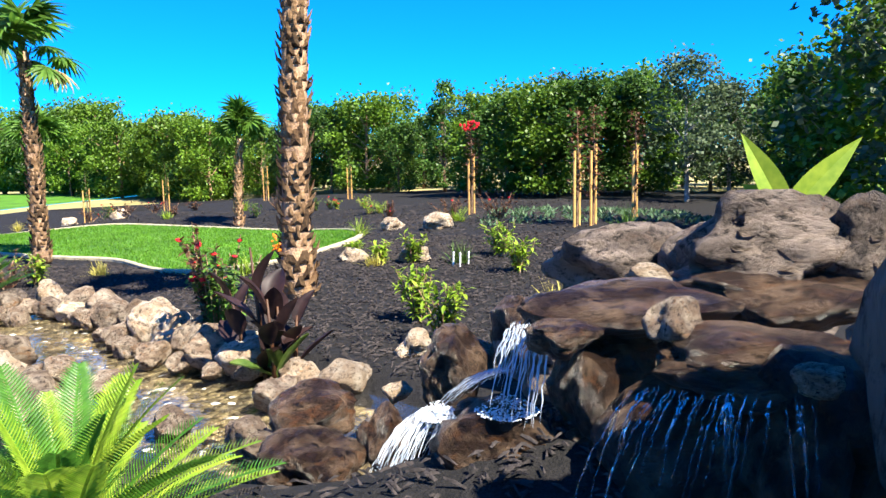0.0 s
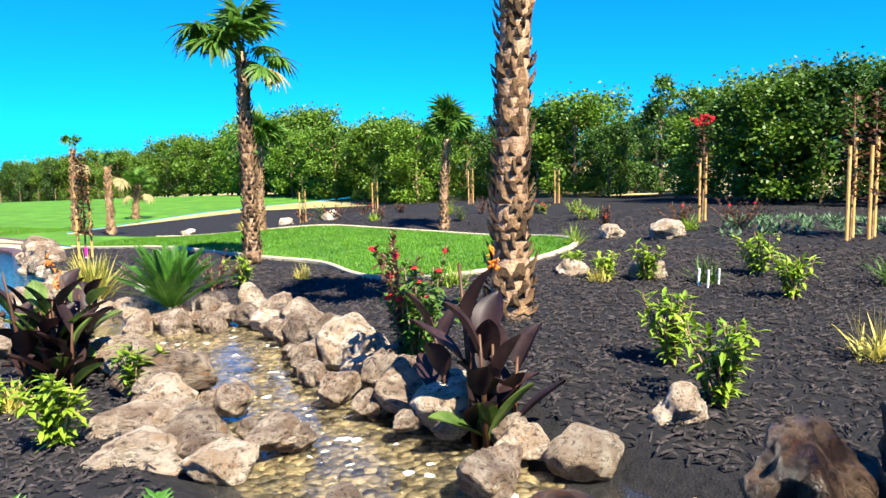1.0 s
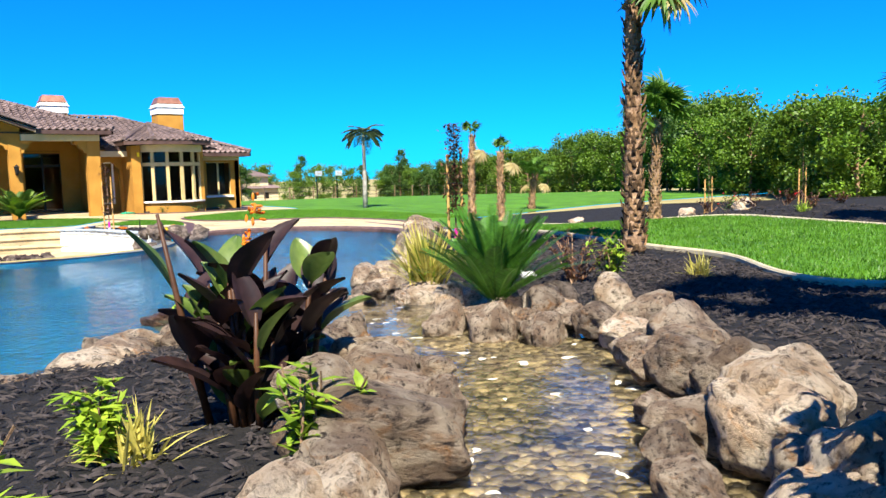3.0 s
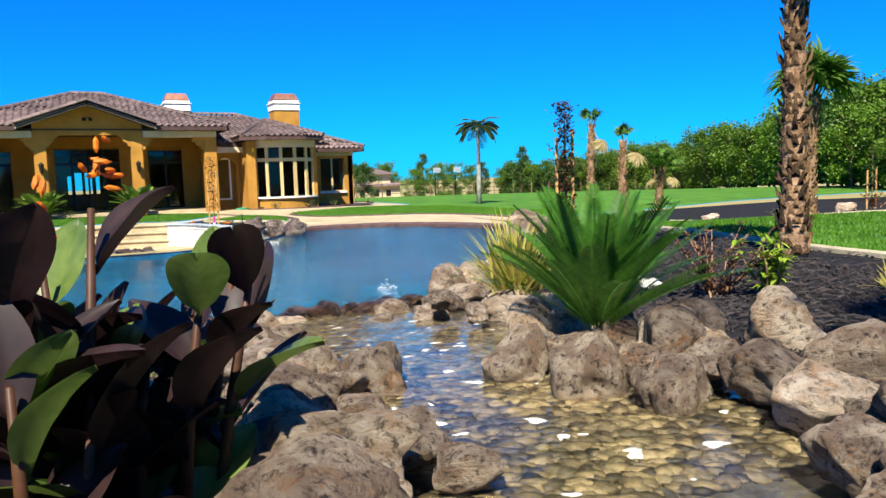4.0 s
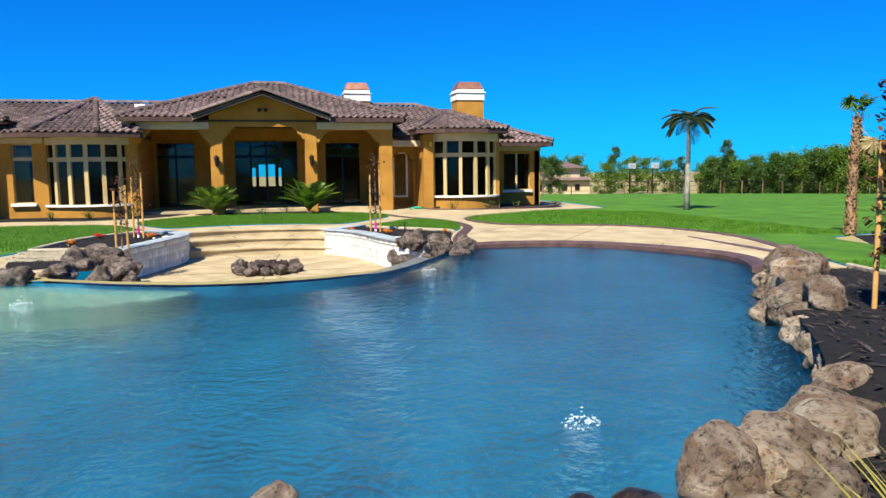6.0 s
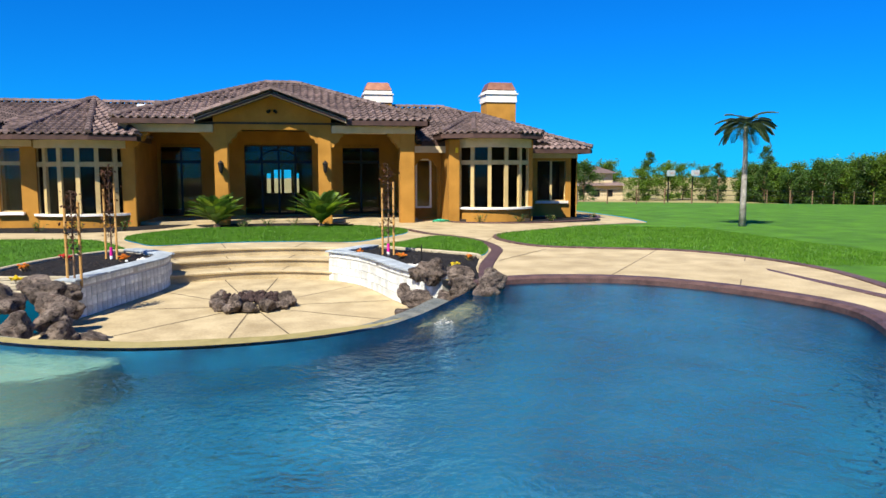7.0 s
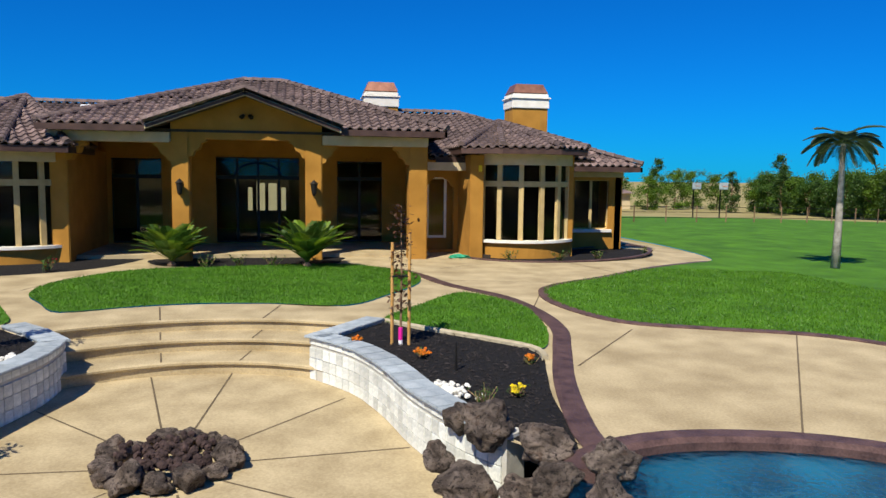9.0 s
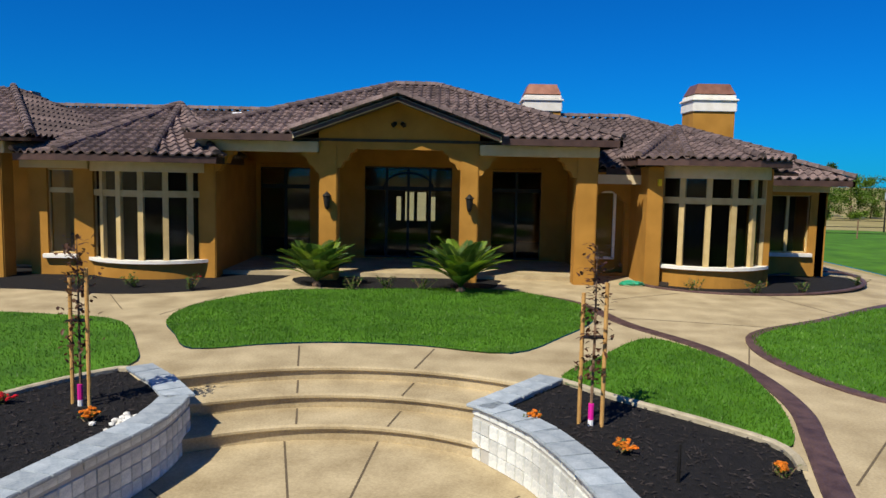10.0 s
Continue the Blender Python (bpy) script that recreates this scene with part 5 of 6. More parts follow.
for k in range(160):
    a, r = RR.uniform(0, math.tau), 0.56 * math.sqrt(RR.random())
    bmesh.ops.create_icosphere(bm, subdivisions=1, radius=RR.uniform(.03, .06), matrix=Matrix.Translation((-21 + r * math.cos(a), 2.5 + r * math.sin(a), FLOORZ + .18 + RR.uniform(-.03, .04))))
tagged(part("lava_gravel", bm, "lava"), "dark red lava gravel inside the fire pit", "gravel", kind="stuff")

# stream bed: pebbles and water
bm = bmesh.new()
pv, pf = [], []
ico = bmesh.new(); bmesh.ops.create_icosphere(ico, subdivisions=1, radius=1)
iv, ifc = [v.co.copy() for v in ico.verts], [[v.index for v in f.verts] for f in ico.faces]
ico.free(); bm.free()
white_v, white_f = [], []
for k in range(24000):
    i = RR.randrange(len(STREAM) - 1)
    t = RR.random()
    a, b = Vector(STREAM[i]), Vector(STREAM[i + 1])
    d = (b - a).normalized()
    w = STREAM_W[i] * 1.05 * RR.uniform(-1, 1)
    p = a.lerp(b, t) + Vector((-d.y, d.x)) * w
    z = max(land(p.x, p.y), stream_near(p.x, p.y)[1] - 0.13) + 0.012
    r = RR.choice((0.014, 0.018, 0.024, 0.034, 0.046)) * RR.uniform(0.8, 1.15)
    tv, tf = (white_v, white_f) if RR.random() < 0.022 else (pv, pf)
    n0 = len(tv)
    rot = Euler((0, 0, RR.uniform(0, 6))).to_matrix()
    for v in iv:
        q = rot @ Vector((v.x * r * 1.4, v.y * r, v.z * r * 0.6))
        tv.append((p.x + q.x, p.y + q.y, z + q.z))
    tf += [[n0 + j for j in f] for f in ifc]
tagged(mesh_ob("stream_pebbles", pv, pf, "pebble", smooth=True), "mixed brown and olive pebbles on the stream bed", "pebbles", kind="stuff")
tagged(mesh_ob("stream_white_pebbles", white_v, white_f, "white_stone", smooth=True), "pale cream pebbles on the stream bed", "pebbles", kind="stuff")
vs, fs = [], []
line = smooth_loop(STREAM, 6, False)
for i, p in enumerate(line):
    d = (line[min(i + 1, len(line) - 1)] - line[max(i - 1, 0)]).normalized()
    f = i / 6
    k = min(int(f), len(STREAM) - 2)
    w, z = [q[k] + (q[k + 1] - q[k]) * (f - k) for q in (STREAM_W, STREAM_Z)]
    for u in (-1, -.5, 0, .5, 1):
        vs.append((p.x - d.y * u * w * 1.3, p.y + d.x * u * w * 1.3, z - 0.03))
for i in range(len(line) - 1):
    for j in range(4):
        fs.append((i * 5 + j, i * 5 + j + 5, i * 5 + j + 6, i * 5 + j + 1))
tagged(mesh_ob("stream_bed", [(v[0], v[1], v[2] - 0.1) for v in vs], fs, "silt", smooth=True), "olive silt bed of the shallow stream", "stream bed", kind="structure")
ob = tagged(mesh_ob("stream_water", vs, fs, "stream_water", smooth=True), "clear shallow stream water over pebbles", "water", kind="structure")
ob.visible_shadow = False

# waterfall boulders: the lit foot of the cascade, the ledges, the crown, and unseen tall rocks added to shade it
FOOT = [(3.83, -0.75, 0.80, 0.24, 0.18, 0.15, "rock_wet_shaded", .3), (3.93, -1.10, 0.68, 0.25, 0.2, 0.18, "rock_wet_shaded", 1.0), (3.67, -1.05, 0.72, 0.11, 0.09, 0.08, "rock", .4), (4.80, -1.41, 0.84, 0.27, 0.24, 0.25, "rock_wet_shaded", .3),
        (4.75, -1.17, 0.95, 0.15, 0.12, 0.1, "rock_wet_shaded", .8), (4.24, -0.99, 0.74, 0.11, 0.13, 0.17, "rock_wet_shaded", .2), (4.54, -0.54, 0.98, 0.18, 0.18, 0.23, "rock_wet_shaded", 1.2), (4.19, -0.42, 0.82, 0.08, 0.06, 0.06, "rock_pale", .6)]
LEDGE = [(4.88, -0.56, 1.2, 0.16, 0.15, 0.2, "rock_wet_shaded", .2), (5.06, -1.58, 1.42, 0.14, 0.1, 0.08, "rock_wet_shaded", .3), (5.29, -1.24, 1.42, 0.42, 0.28, 0.15, "rock_wet_shaded", .1), (5.48, -1.53, 1.46, 0.13, 0.12, 0.1, "rock", .6), (5.20, -1.30, 1.1, 0.24, 0.22, 0.28, "rock_wet_shaded", .8),
         (5.67, -1.68, 1.36, 0.44, 0.27, 0.11, "rock_wet_shaded", .05), (5.79, -2.06, 1.43, 0.08, 0.07, 0.05, "rock", .4), (5.56, -1.6, 1.0, 0.42, 0.28, 0.3, "rock_wet_shaded", .2), (5.89, -1.75, 1.1, 0.34, 0.28, 0.31, "rock_wet_shaded", .7), (5.24, -1.45, 0.85, 0.22, 0.2, 0.25, "rock_wet_shaded", .1)]
CROWN = [(5.47, 0.06, 1.48, 0.44, 0.33, 0.24, "rock_dark", .2), (5.50, -0.66, 1.51, 0.13, 0.09, 0.05, "rock_pale", .1), (6.05, -0.56, 1.62, 0.47, 0.35, 0.24, "rock_dark", .1), (6.45, -0.66, 1.64, 0.3, 0.26, 0.23, "rock_dark", .7), (6.08, -0.76, 1.42, 0.51, 0.34, 0.18, "rock_wet_shaded", .1),
         (5.9, 0.0, 1.2, 0.6, 0.5, 0.45, "rock_dark", .6), (5.3, -0.5, 1.05, 0.42, 0.4, 0.36, "rock_dark", .3), (6.10, -1.57, 1.45, 0.06, 0.05, 0.05, "rock_pale", .0), (5.9, -1.2, 0.9, 0.6, 0.5, 0.45, "rock_dark", .4)]
# added out of view on the sunny side, to throw shade over the falls
SHADE_ROCKS = [(6.4, -2.6, 1.6, 0.6, 0.57, 1.25, "rock_dark", .3), (6.9, -3.0, 1.9, 0.84, 0.78, 1.4, "rock_dark", .4), (7.3, -2.67, 1.8, 0.66, 0.6, 1.1, "rock_dark", .8), (6.35, -3.4, 1.3, 0.6, 0.54, 1.0, "rock_dark", .1), (6.9, -1.5, 1.3, 0.5, 0.5, 0.6, "rock_dark", .5)]
for x, y, z, sx, sy, sz, k, a in FOOT + LEDGE + CROWN + SHADE_ROCKS:
    rock(x + .2, y - .3, z + .05, sx * 1.12, sy * 1.12, sz * 1.12, k, "dark wet waterfall boulder; the tallest are added unseen to shade it", "waterfall boulders", rz=a, tilt=0.08)


def fall_sheet(name, top, bottom, width, across, label, n=18, material="fall_water", bow=0.0):
    """A curved falling sheet broken into uneven strands."""
    rng = random.Random(len(name) + n)
    top, bottom, ax = Vector(top), Vector(bottom), Vector(across).normalized()
    vs, fs = [], []
    for s in range(n):
        c = (s + .5) / n - .5 + rng.uniform(-.5, .5) / n
        w = width / n * rng.uniform(.3, 1.3) * (2.6 if material == "white_water" else .5)
        ph = rng.uniform(-.05, .05)
        t0, ln = rng.uniform(-.04, .12), rng.uniform(.35, 1.05)
        n0 = len(vs)
        lift = rng.uniform(0, .03)
        for k in range(13):
            t = t0 + k / 12 * (ln - t0)
            p = top.lerp(bottom, t)
            u = max(0, t)
            p.z = top.z + (bottom.z - top.z) * u ** 1.6 + lift * math.sin(math.pi * u) + rng.uniform(-.006, .006)
            p += ax * (c * width * (1 + .3 * u) + ph * u + rng.uniform(-.006, .006))
            p.y -= bow * math.sin(math.pi * .5 * u) + lift
            g = w * math.sin(math.pi * (k + .6) / 13.2) * rng.uniform(.4, 1.1)
            vs += [p - ax * g / 2, p + Vector((0, -g * .5, 0)), p + ax * g / 2]
        for k in range(12):
            for m in range(2):
                fs.append((n0 + k * 3 + m, n0 + k * 3 + m + 1, n0 + k * 3 + m + 4, n0 + k * 3 + m + 3))
    return tagged(mesh_ob(name, vs, fs, material, smooth=True), label, "waterfall", kind="structure")


fall_sheet("waterfall_wide", (5.62, -2.25, 1.41), (5.42, -2.45, 0.97), 0.30, (1, -.15, 0), "thin clear water falling over a wide rock ledge", 20, "fall_water", .06)
fall_sheet("waterfall_side", (5.86, -2.29, 1.41), (5.80, -2.44, 1.00), 0.28, (1, -.15, 0), "thin streaks of clear water over a dark ledge", 9, "fall_water", .04)
fall_sheet("waterfall_narrow", (5.15, -1.72, 1.49), (5.06, -1.80, 1.15), 0.17, (.8, -.5, 0), "white water falling between two boulders", 44, "white_water", .05)
fall_sheet("cascade_upper", (5.06, -1.52, 1.25), (4.72, -1.50, 1.05), 0.16, (.3, -.9, .2), "white foaming cascade running between boulders", 40, "white_water", .02)
fall_sheet("cascade_lower", (4.72, -1.48, 1.05), (4.53, -1.66, 0.71), 0.2, (.8, .5, 0), "white foaming cascade running to the stream", 60, "white_water", .04)


def foam(name, x, y, z, r, count, rise, label):
    rng = random.Random(count)
    vs, fs = [], []
    for k in range(count):
        a, q = rng.uniform(0, math.tau), r * math.sqrt(rng.random())
        s = rng.uniform(.0015, .0045) * (1 if r < .14 or r > .15 else 1.6)
        n0 = len(vs)
        c = (x + q * math.cos(a), y + q * math.sin(a), z + rise * rng.random() ** 2 * (1 - q / r))
        vs += [(c[0] + v.x * s * 1.6, c[1] + v.y * s * 1.6, c[2] + v.z * s * .8) for v in iv]
        fs += [[n0 + j for j in f] for f in ifc]
    return tagged(mesh_ob(name, vs, fs, "foam", smooth=True), label, "foam", kind="stuff")


foam("cascade_foam", 4.56, -1.66, .7, .2, 1500, .07, "white foam where the cascade meets the stream")
foam("cascade_foam", 5.04, -1.7, 1.13, .13, 900, .08, "white foam below the narrow waterfall")
foam("cascade_foam", 4.73, -1.5, 1.03, .1, 700, .08, "white foam on the upper cascade")
for x, y in ((-13.95, -.75), (-7.45, 4.7), (-15.7, 5.35)):
    foam("pool_jet_foam", x, y, WATER, .14, 80, .12, "white bubbling water jet on the pool surface")


# ---- plants ----
PR = random.Random(21)


def leaf_strip(vs, fs, p, d, up, length, width, bend, n=4, fold=0.25, tip=0.0):
    """A tapering bent leaf with a folded midrib."""
    d, up = Vector(d).normalized(), Vector(up)
    side = d.cross(up).normalized()
    n0 = len(vs)
    p = Vector(p)
    for k in range(n + 1):
        t = k / n
        w = width * math.sin(math.pi * (0.12 + 0.88 * t) ** 0.8) * 0.5 if k < n else width * tip
        vs += [p - side * w + up * w * fold, p.copy(), p + side * w + up * w * fold]
        d = (d - Vector((0, 0, 1)) * bend / n).normalized()
        up = side.cross(d).normalized()
        p = p + d * length / n
    for k in range(n):
        a = n0 + k * 3
        fs += [(a, a + 1, a + 4, a + 3), (a + 1, a + 2, a + 5, a + 4)]


def rdir(rng, el0, el1):
    a, e = rng.uniform(0, math.tau), radians(rng.uniform(el0, el1))
    return Vector((math.cos(a) * math.cos(e), math.sin(a) * math.cos(e), math.sin(e)))


def tree_thing(kind, seed, height, radius, leafmat, leaves, lsize, clear=0.1, narrow=1.0, barkmat="bark", label="", category="tree"):
    rng = random.Random(seed)
    t = thing(kind, (0, 0, -500), label, category)
    bm = bmesh.new()
    tube(bm, [(0, 0, -0.1), (rng.uniform(-.1, .1), rng.uniform(-.1, .1), height * .4), (rng.uniform(-.2, .2), rng.uniform(-.2, .2), height * .92)], [height * .02, height * .014, height * .003], 7)
    limbs = []
    for k in range(11):
        z = height * rng.uniform(max(.15, clear), .8)
        d = rdir(rng, 15, 55)
        l = radius * rng.uniform(.5, .95)
        q = Vector((0, 0, z)) + d * l
        tube(bm, [(0, 0, z), Vector((0, 0, z)) + d * l * .5 + Vector((0, 0, .05)), q], [height * .008, height * .005, height * .002], 5)
        limbs.append(q)
    part("trunk", bm, barkmat, t)
    vs, fs = [], []
    clumps = []
    for k in range(34):
        f = rng.random()
        z = height * (clear + (1 - clear) * f)
        rr = radius * (math.sin(math.pi * (0.10 + 0.86 * f) ** 0.85) ** 0.7) * rng.uniform(.45, 1.0) * narrow
        a = rng.uniform(0, math.tau)
        clumps.append((Vector((rr * math.cos(a), rr * math.sin(a), z)), radius * rng.uniform(.2, .38)))
    clumps += [(q, radius * .28) for q in limbs]
    for k in range(leaves):
        c, r = rng.choice(clumps)
        p = c + Vector((rng.gauss(0, 1), rng.gauss(0, 1), rng.gauss(0, .9))) * r * .5
        if p.z < .05 * height:
            continue
        d, u = rdir(rng, -40, 60), rdir(rng, 10, 90)
        s = d.cross(u)
        if s.length < .1:
            continue
        s = s.normalized() * lsize * rng.uniform(.3, .5)
        l = d * lsize * rng.uniform(.7, 1.2)
        n0 = len(vs)
        vs += [p, p + l * .5 + s, p + l, p + l * .5 - s]
        fs.append((n0, n0 + 1, n0 + 2, n0 + 3))
    mesh_ob("crown", vs, fs, leafmat, t)
    return t


def place(proto, x, y, s=1.0, rz=None, z=None, label=""):
    ob = copy_thing(proto, Matrix.Translation((x, y, land(x, y) if z is None else z)) @ Matrix.Rotation(PR.uniform(0, 6.28) if rz is None else rz, 4, "Z") @ Matrix.Diagonal((s, s, s, 1)))
    if label:
        ob["label"] = label
    return ob


def drop_proto(t):
    for o in (*t.children_recursive, t):
        bpy.data.objects.remove(o)


TREES = [tree_thing("broadleaf_tree", 1, 5.2, 2.2, "tree_a", 6200, .19, .04, 1, label="dense green broadleaf tree at the garden boundary"),
         tree_thing("broadleaf_tree", 2, 4.8, 2.0, "tree_a", 6000, .18, .03, 1, label="dense green broadleaf tree at the garden boundary"),
         tree_thing("broadleaf_tree", 3, 5.0, 2.1, "tree_b", 6200, .18, .05, 1, label="dark green broadleaf tree at the garden boundary"),
         tree_thing("eucalyptus_tree", 4, 5.6, 1.9, "tree_c", 4200, .16, .2, .9, "bark_grey", label="airy grey-green tree with thin crown"),
         tree_thing("conifer_tree", 5, 5.6, 1.3, "tree_b", 5200, .16, .05, .75, label="narrow dark evergreen tree at the boundary")]
for t in TREES:
    t["group"] = "boundary trees"
belt = smooth_loop([(15.5, 9), (14.5, 14), (12, 19), (8, 23), (3, 26.5), (-3, 31), (-9, 35), (-16, 39), (-25, 45), (-38, 55), (-55, 66), (-80, 78), (-110, 88), (-150, 95)], 7, False)
for row, off in enumerate((0.0, 2.6, 5.5, 8.5)):
    last = None
    for i, p in enumerate(belt):
        d = math.hypot(p.x - 3, p.y)
        if last is not None and (p - last).length < (2.1 if d < 32 else 2.5 if d < 60 else 4.5):
            continue
        last = p
        nn = Vector((p.x + 10, p.y - 2)).normalized()
        q = p + nn * off + Vector((PR.uniform(-.7, .7), PR.uniform(-.7, .7)))
        if p.x > 7:
            t, s = PR.choice([TREES[0], TREES[2], TREES[3], TREES[2], TREES[1]]), PR.uniform(.62, .92)
        elif p.x > -2:
            t, s = PR.choice([TREES[3], TREES[4], TREES[3], TREES[2]]), PR.uniform(.55, .85)
        else:
            t, s = PR.choice(TREES[:3]), PR.uniform(.68, 1.0) * (1.55 if p.x < -30 else 1.1 if p.x < -14 else 1.0)
        place(t, q.x, q.y, s)
for x, y, s in ((10.8, 11.5, .7), (10.8, 7.5, 1.0), (13, 5.5, 1.15), (9.5, 18.5, .75), (11.8, 9.8, .9), (8.5, 22, .8)):
    place(TREES[PR.choice([0, 2, 3])], x, y, s)
for x, y, s in ((-150, 60, 1.2), (-160, 52, 1.3), (-165, 66, 1.1), (-172, 75, 1.3), (-150, 72, 1.0), (-158, 82, 1.2), (-140, 84, 1.0), (-175, 45, 1.2), (-178, 58, 1.4), (-165, 90, 1.2), (-128, 86, 1.0), (-170, 84, 1.4), (-155, 90, 1.1), (-180, 68, 1.3), (-182, 78, 1.2)):
    place(TREES[PR.choice([1, 2, 4])], x, y, s * 1.35)
place(TREES[4], -150, 101, 2.0)
for x, y, s in ((5.2, 21.5, .75), (3.9, 22.6, .7), (6.3, 21.4, .8), (4.6, 23.8, .8), (2.8, 24.2, .75)):
    place(TREES[PR.choice([0, 1, 2])], x, y, s)


# fan palms
def fan_mesh(seed, r=0.75, dry=False):
    rng = random.Random(seed)
    vs, fs = [], []
    leaf_strip(vs, fs, (0, 0, 0), (1, 0, .5), (0, 0, 1), .72, .045, .25, 4, .1, .4)
    c = Vector((.63, 0, .25))
    for k in range(26):
        a = radians(-135 + 270 * k / 25)
        d = Vector((math.cos(a), math.sin(a), .18 - .25 * abs(math.sin(a))))
        leaf_strip(vs, fs, c, d, (0, 0, 1), r * rng.uniform(.75, 1.0) * (.75 + .25 * math.cos(a)), .085, rng.uniform(.5, 1.4), 4, .35)
    me = bpy.data.meshes.new("frond")
    me.from_pydata([tuple(v) for v in vs], [], fs)
    me.materials.append(M["fan_dry" if dry else "fan"])
    return me


FANS, DRYFAN = [fan_mesh(k) for k in range(3)], fan_mesh(9, .6, True)


def fan_palm(x, y, h, r, lean=(0, 0), fronds=20, size=1.0, label="tall fan palm with rough diamond-patterned brown trunk", boots=True, barkmat="bark", dry=3, up=(-35, 80)):
    rng = random.Random(int(x * 10 + y * 7))
    z = land(x, y)
    t = thing("fan_palm", (x, y, z), label, "palm tree", "fan palms")
    pts = [Vector((lean[0] * f * f, lean[1] * f * f, -.15 + (h + .15) * f)) for f in [i / 10 for i in range(11)]]
    rad = [r * (1.35 if i == 0 else 1.12 if i == 1 else 1.0 - .25 * i / 10) for i in range(11)]
    part("trunk", tube(bmesh.new(), pts, rad, 14), barkmat, t, smooth=True)
    if boots:
        vs, fs = [], []
        rows = int(h / .085)
        for i in range(rows):
            f = (i + .5) / rows
            c = Vector((lean[0] * f * f, lean[1] * f * f, h * f))
            rr = r * (1.25 - .3 * f if f < .1 else 1.02 - .25 * f)
            for k in range(8):
                if rng.random() < .1:
                    continue
                a = (k + .5 * (i % 2)) / 8 * math.tau + rng.uniform(-.12, .12)
                d, s = Vector((math.cos(a), math.sin(a), 0)), Vector((-math.sin(a), math.cos(a), 0))
                w, l, o = rr * rng.uniform(.22, .48), rng.uniform(.07, .19), rng.uniform(.01, .085)
                p = c + d * rr * .97
                n0 = len(vs)
                vs += [p - s * w, p + s * w, p + d * o + s * w * .35 + Vector((0, 0, l)), p + d * o - s * w * .35 + Vector((0, 0, l)), p + d * o * .8 + Vector((0, 0, l * .35))]
                fs += [(n0, n0 + 4, n0 + 3), (n0 + 4, n0 + 1, n0 + 2), (n0 + 4, n0 + 2, n0 + 3), (n0, n0 + 1, n0 + 4)]
        mesh_ob("bark", vs, fs, "boot", t, "peeling diamond leaf bases")["kind"] = "stuff"
    top = pts[-1]
    for k in range(fronds):
        e = radians(rng.uniform(*up))
        a = k * 2.4 + rng.uniform(-.3, .3)
        s = size * rng.uniform(.8, 1.1)
        shared("frond", FANS[k % 3], t, Matrix.LocRotScale(top + Vector((0, 0, rng.uniform(-.3, .15))), Euler((rng.uniform(-.4, .4), -e, a)), (s, s, s)))
    for k in range(dry):
        shared("frond", DRYFAN, t, Matrix.LocRotScale(top + Vector((0, 0, -.25)), Euler((0, radians(rng.uniform(30, 65)), k * 2.1)), None))["label"] = "dry tan hanging frond"
    return t


fan_palm(2.48, 3.32, 5.2, .158, (.25, 0), size=1.25)
fan_palm(-4.2, 8.25, 3.95, .13, (-.1, 0.1), 19, 1.1, dry=1)
fan_palm(-9.4, 15.5, 2.6, .13, (.1, 0), 20, 1.0, "short fan palm with lime green fronds", dry=0, up=(0, 80))
fan_palm(-3.45, 15.8, 2.5, .11, (.15, 0), 22, .95, "slim young fan palm with shaggy trunk", dry=0, up=(0, 80))
fan_palm(-16.9, 16.8, 2.4, .12, (0, 0), 5, .5, "trimmed young palm with few fronds", dry=1, up=(30, 85))
fan_palm(-20.0, 18.0, 3.2, .12, (0.1, 0), 5, .6, "trimmed palm with drooping dry fronds", dry=2, up=(20, 80))
fan_palm(-24, 25, 1.7, .16, (.3, 0), 12, .9, "leaning young palm with yellow-green fronds", up=(10, 80))


# feather fronds: cycads, porch palms, lawn palm
def feather_mesh(seed, length, leaflet, width, bend, material, pairs=34, vee=.55):
    rng = random.Random(seed)
    vs, fs = [], []
    d, p = Vector((1, 0, .0)), Vector((0, 0, 0))
    n0 = 0
    for k in range(pairs):
        t = k / pairs
        if t > .12:
            l = leaflet * math.sin(math.pi * (.18 + .8 * t)) ** .6
            for s in (-1, 1):
                leaf_strip(vs, fs, p, d * .75 + Vector((0, s, 0)) * .8 + Vector((0, 0, vee * .5)), (0, 0, 1), l * rng.uniform(.9, 1.1), width, .25, 2, .2)
        d = (d + Vector((0, 0, -bend / pairs))).normalized()
        q = p + d * length / pairs
        n0 = len(vs)
        vs += [p + Vector((0, -.008, 0)), p + Vector((0, .008, 0)), q + Vector((0, .006, 0)), q + Vector((0, -.006, 0))]
        fs.append((n0, n0 + 1, n0 + 2, n0 + 3))
        p = q
    me = bpy.data.meshes.new("frond")
    me.from_pydata([tuple(v) for v in vs], [], fs)
    me.materials.append(M[material])
    return me


CYC = [feather_mesh(k, 1.02, .15, .013, .35 + .25 * k, "cycad", 58, 1.0) for k in range(2)]
CYCB = [feather_mesh(k + 5, 1.0, .16, .014, .5 + .2 * k, "cycad" if k == 1 else "cycad_sunlit", 54, 1.0) for k in range(3)]
ARE = [feather_mesh(k + 9, 1.0, .24, .024, 1.0, "lime" if k == 2 else "mid", 34) for k in range(3)]
QUE = [feather_mesh(k + 12, 1.55, .5, .05, 2.3, "tree_c", 40) for k in range(2)]


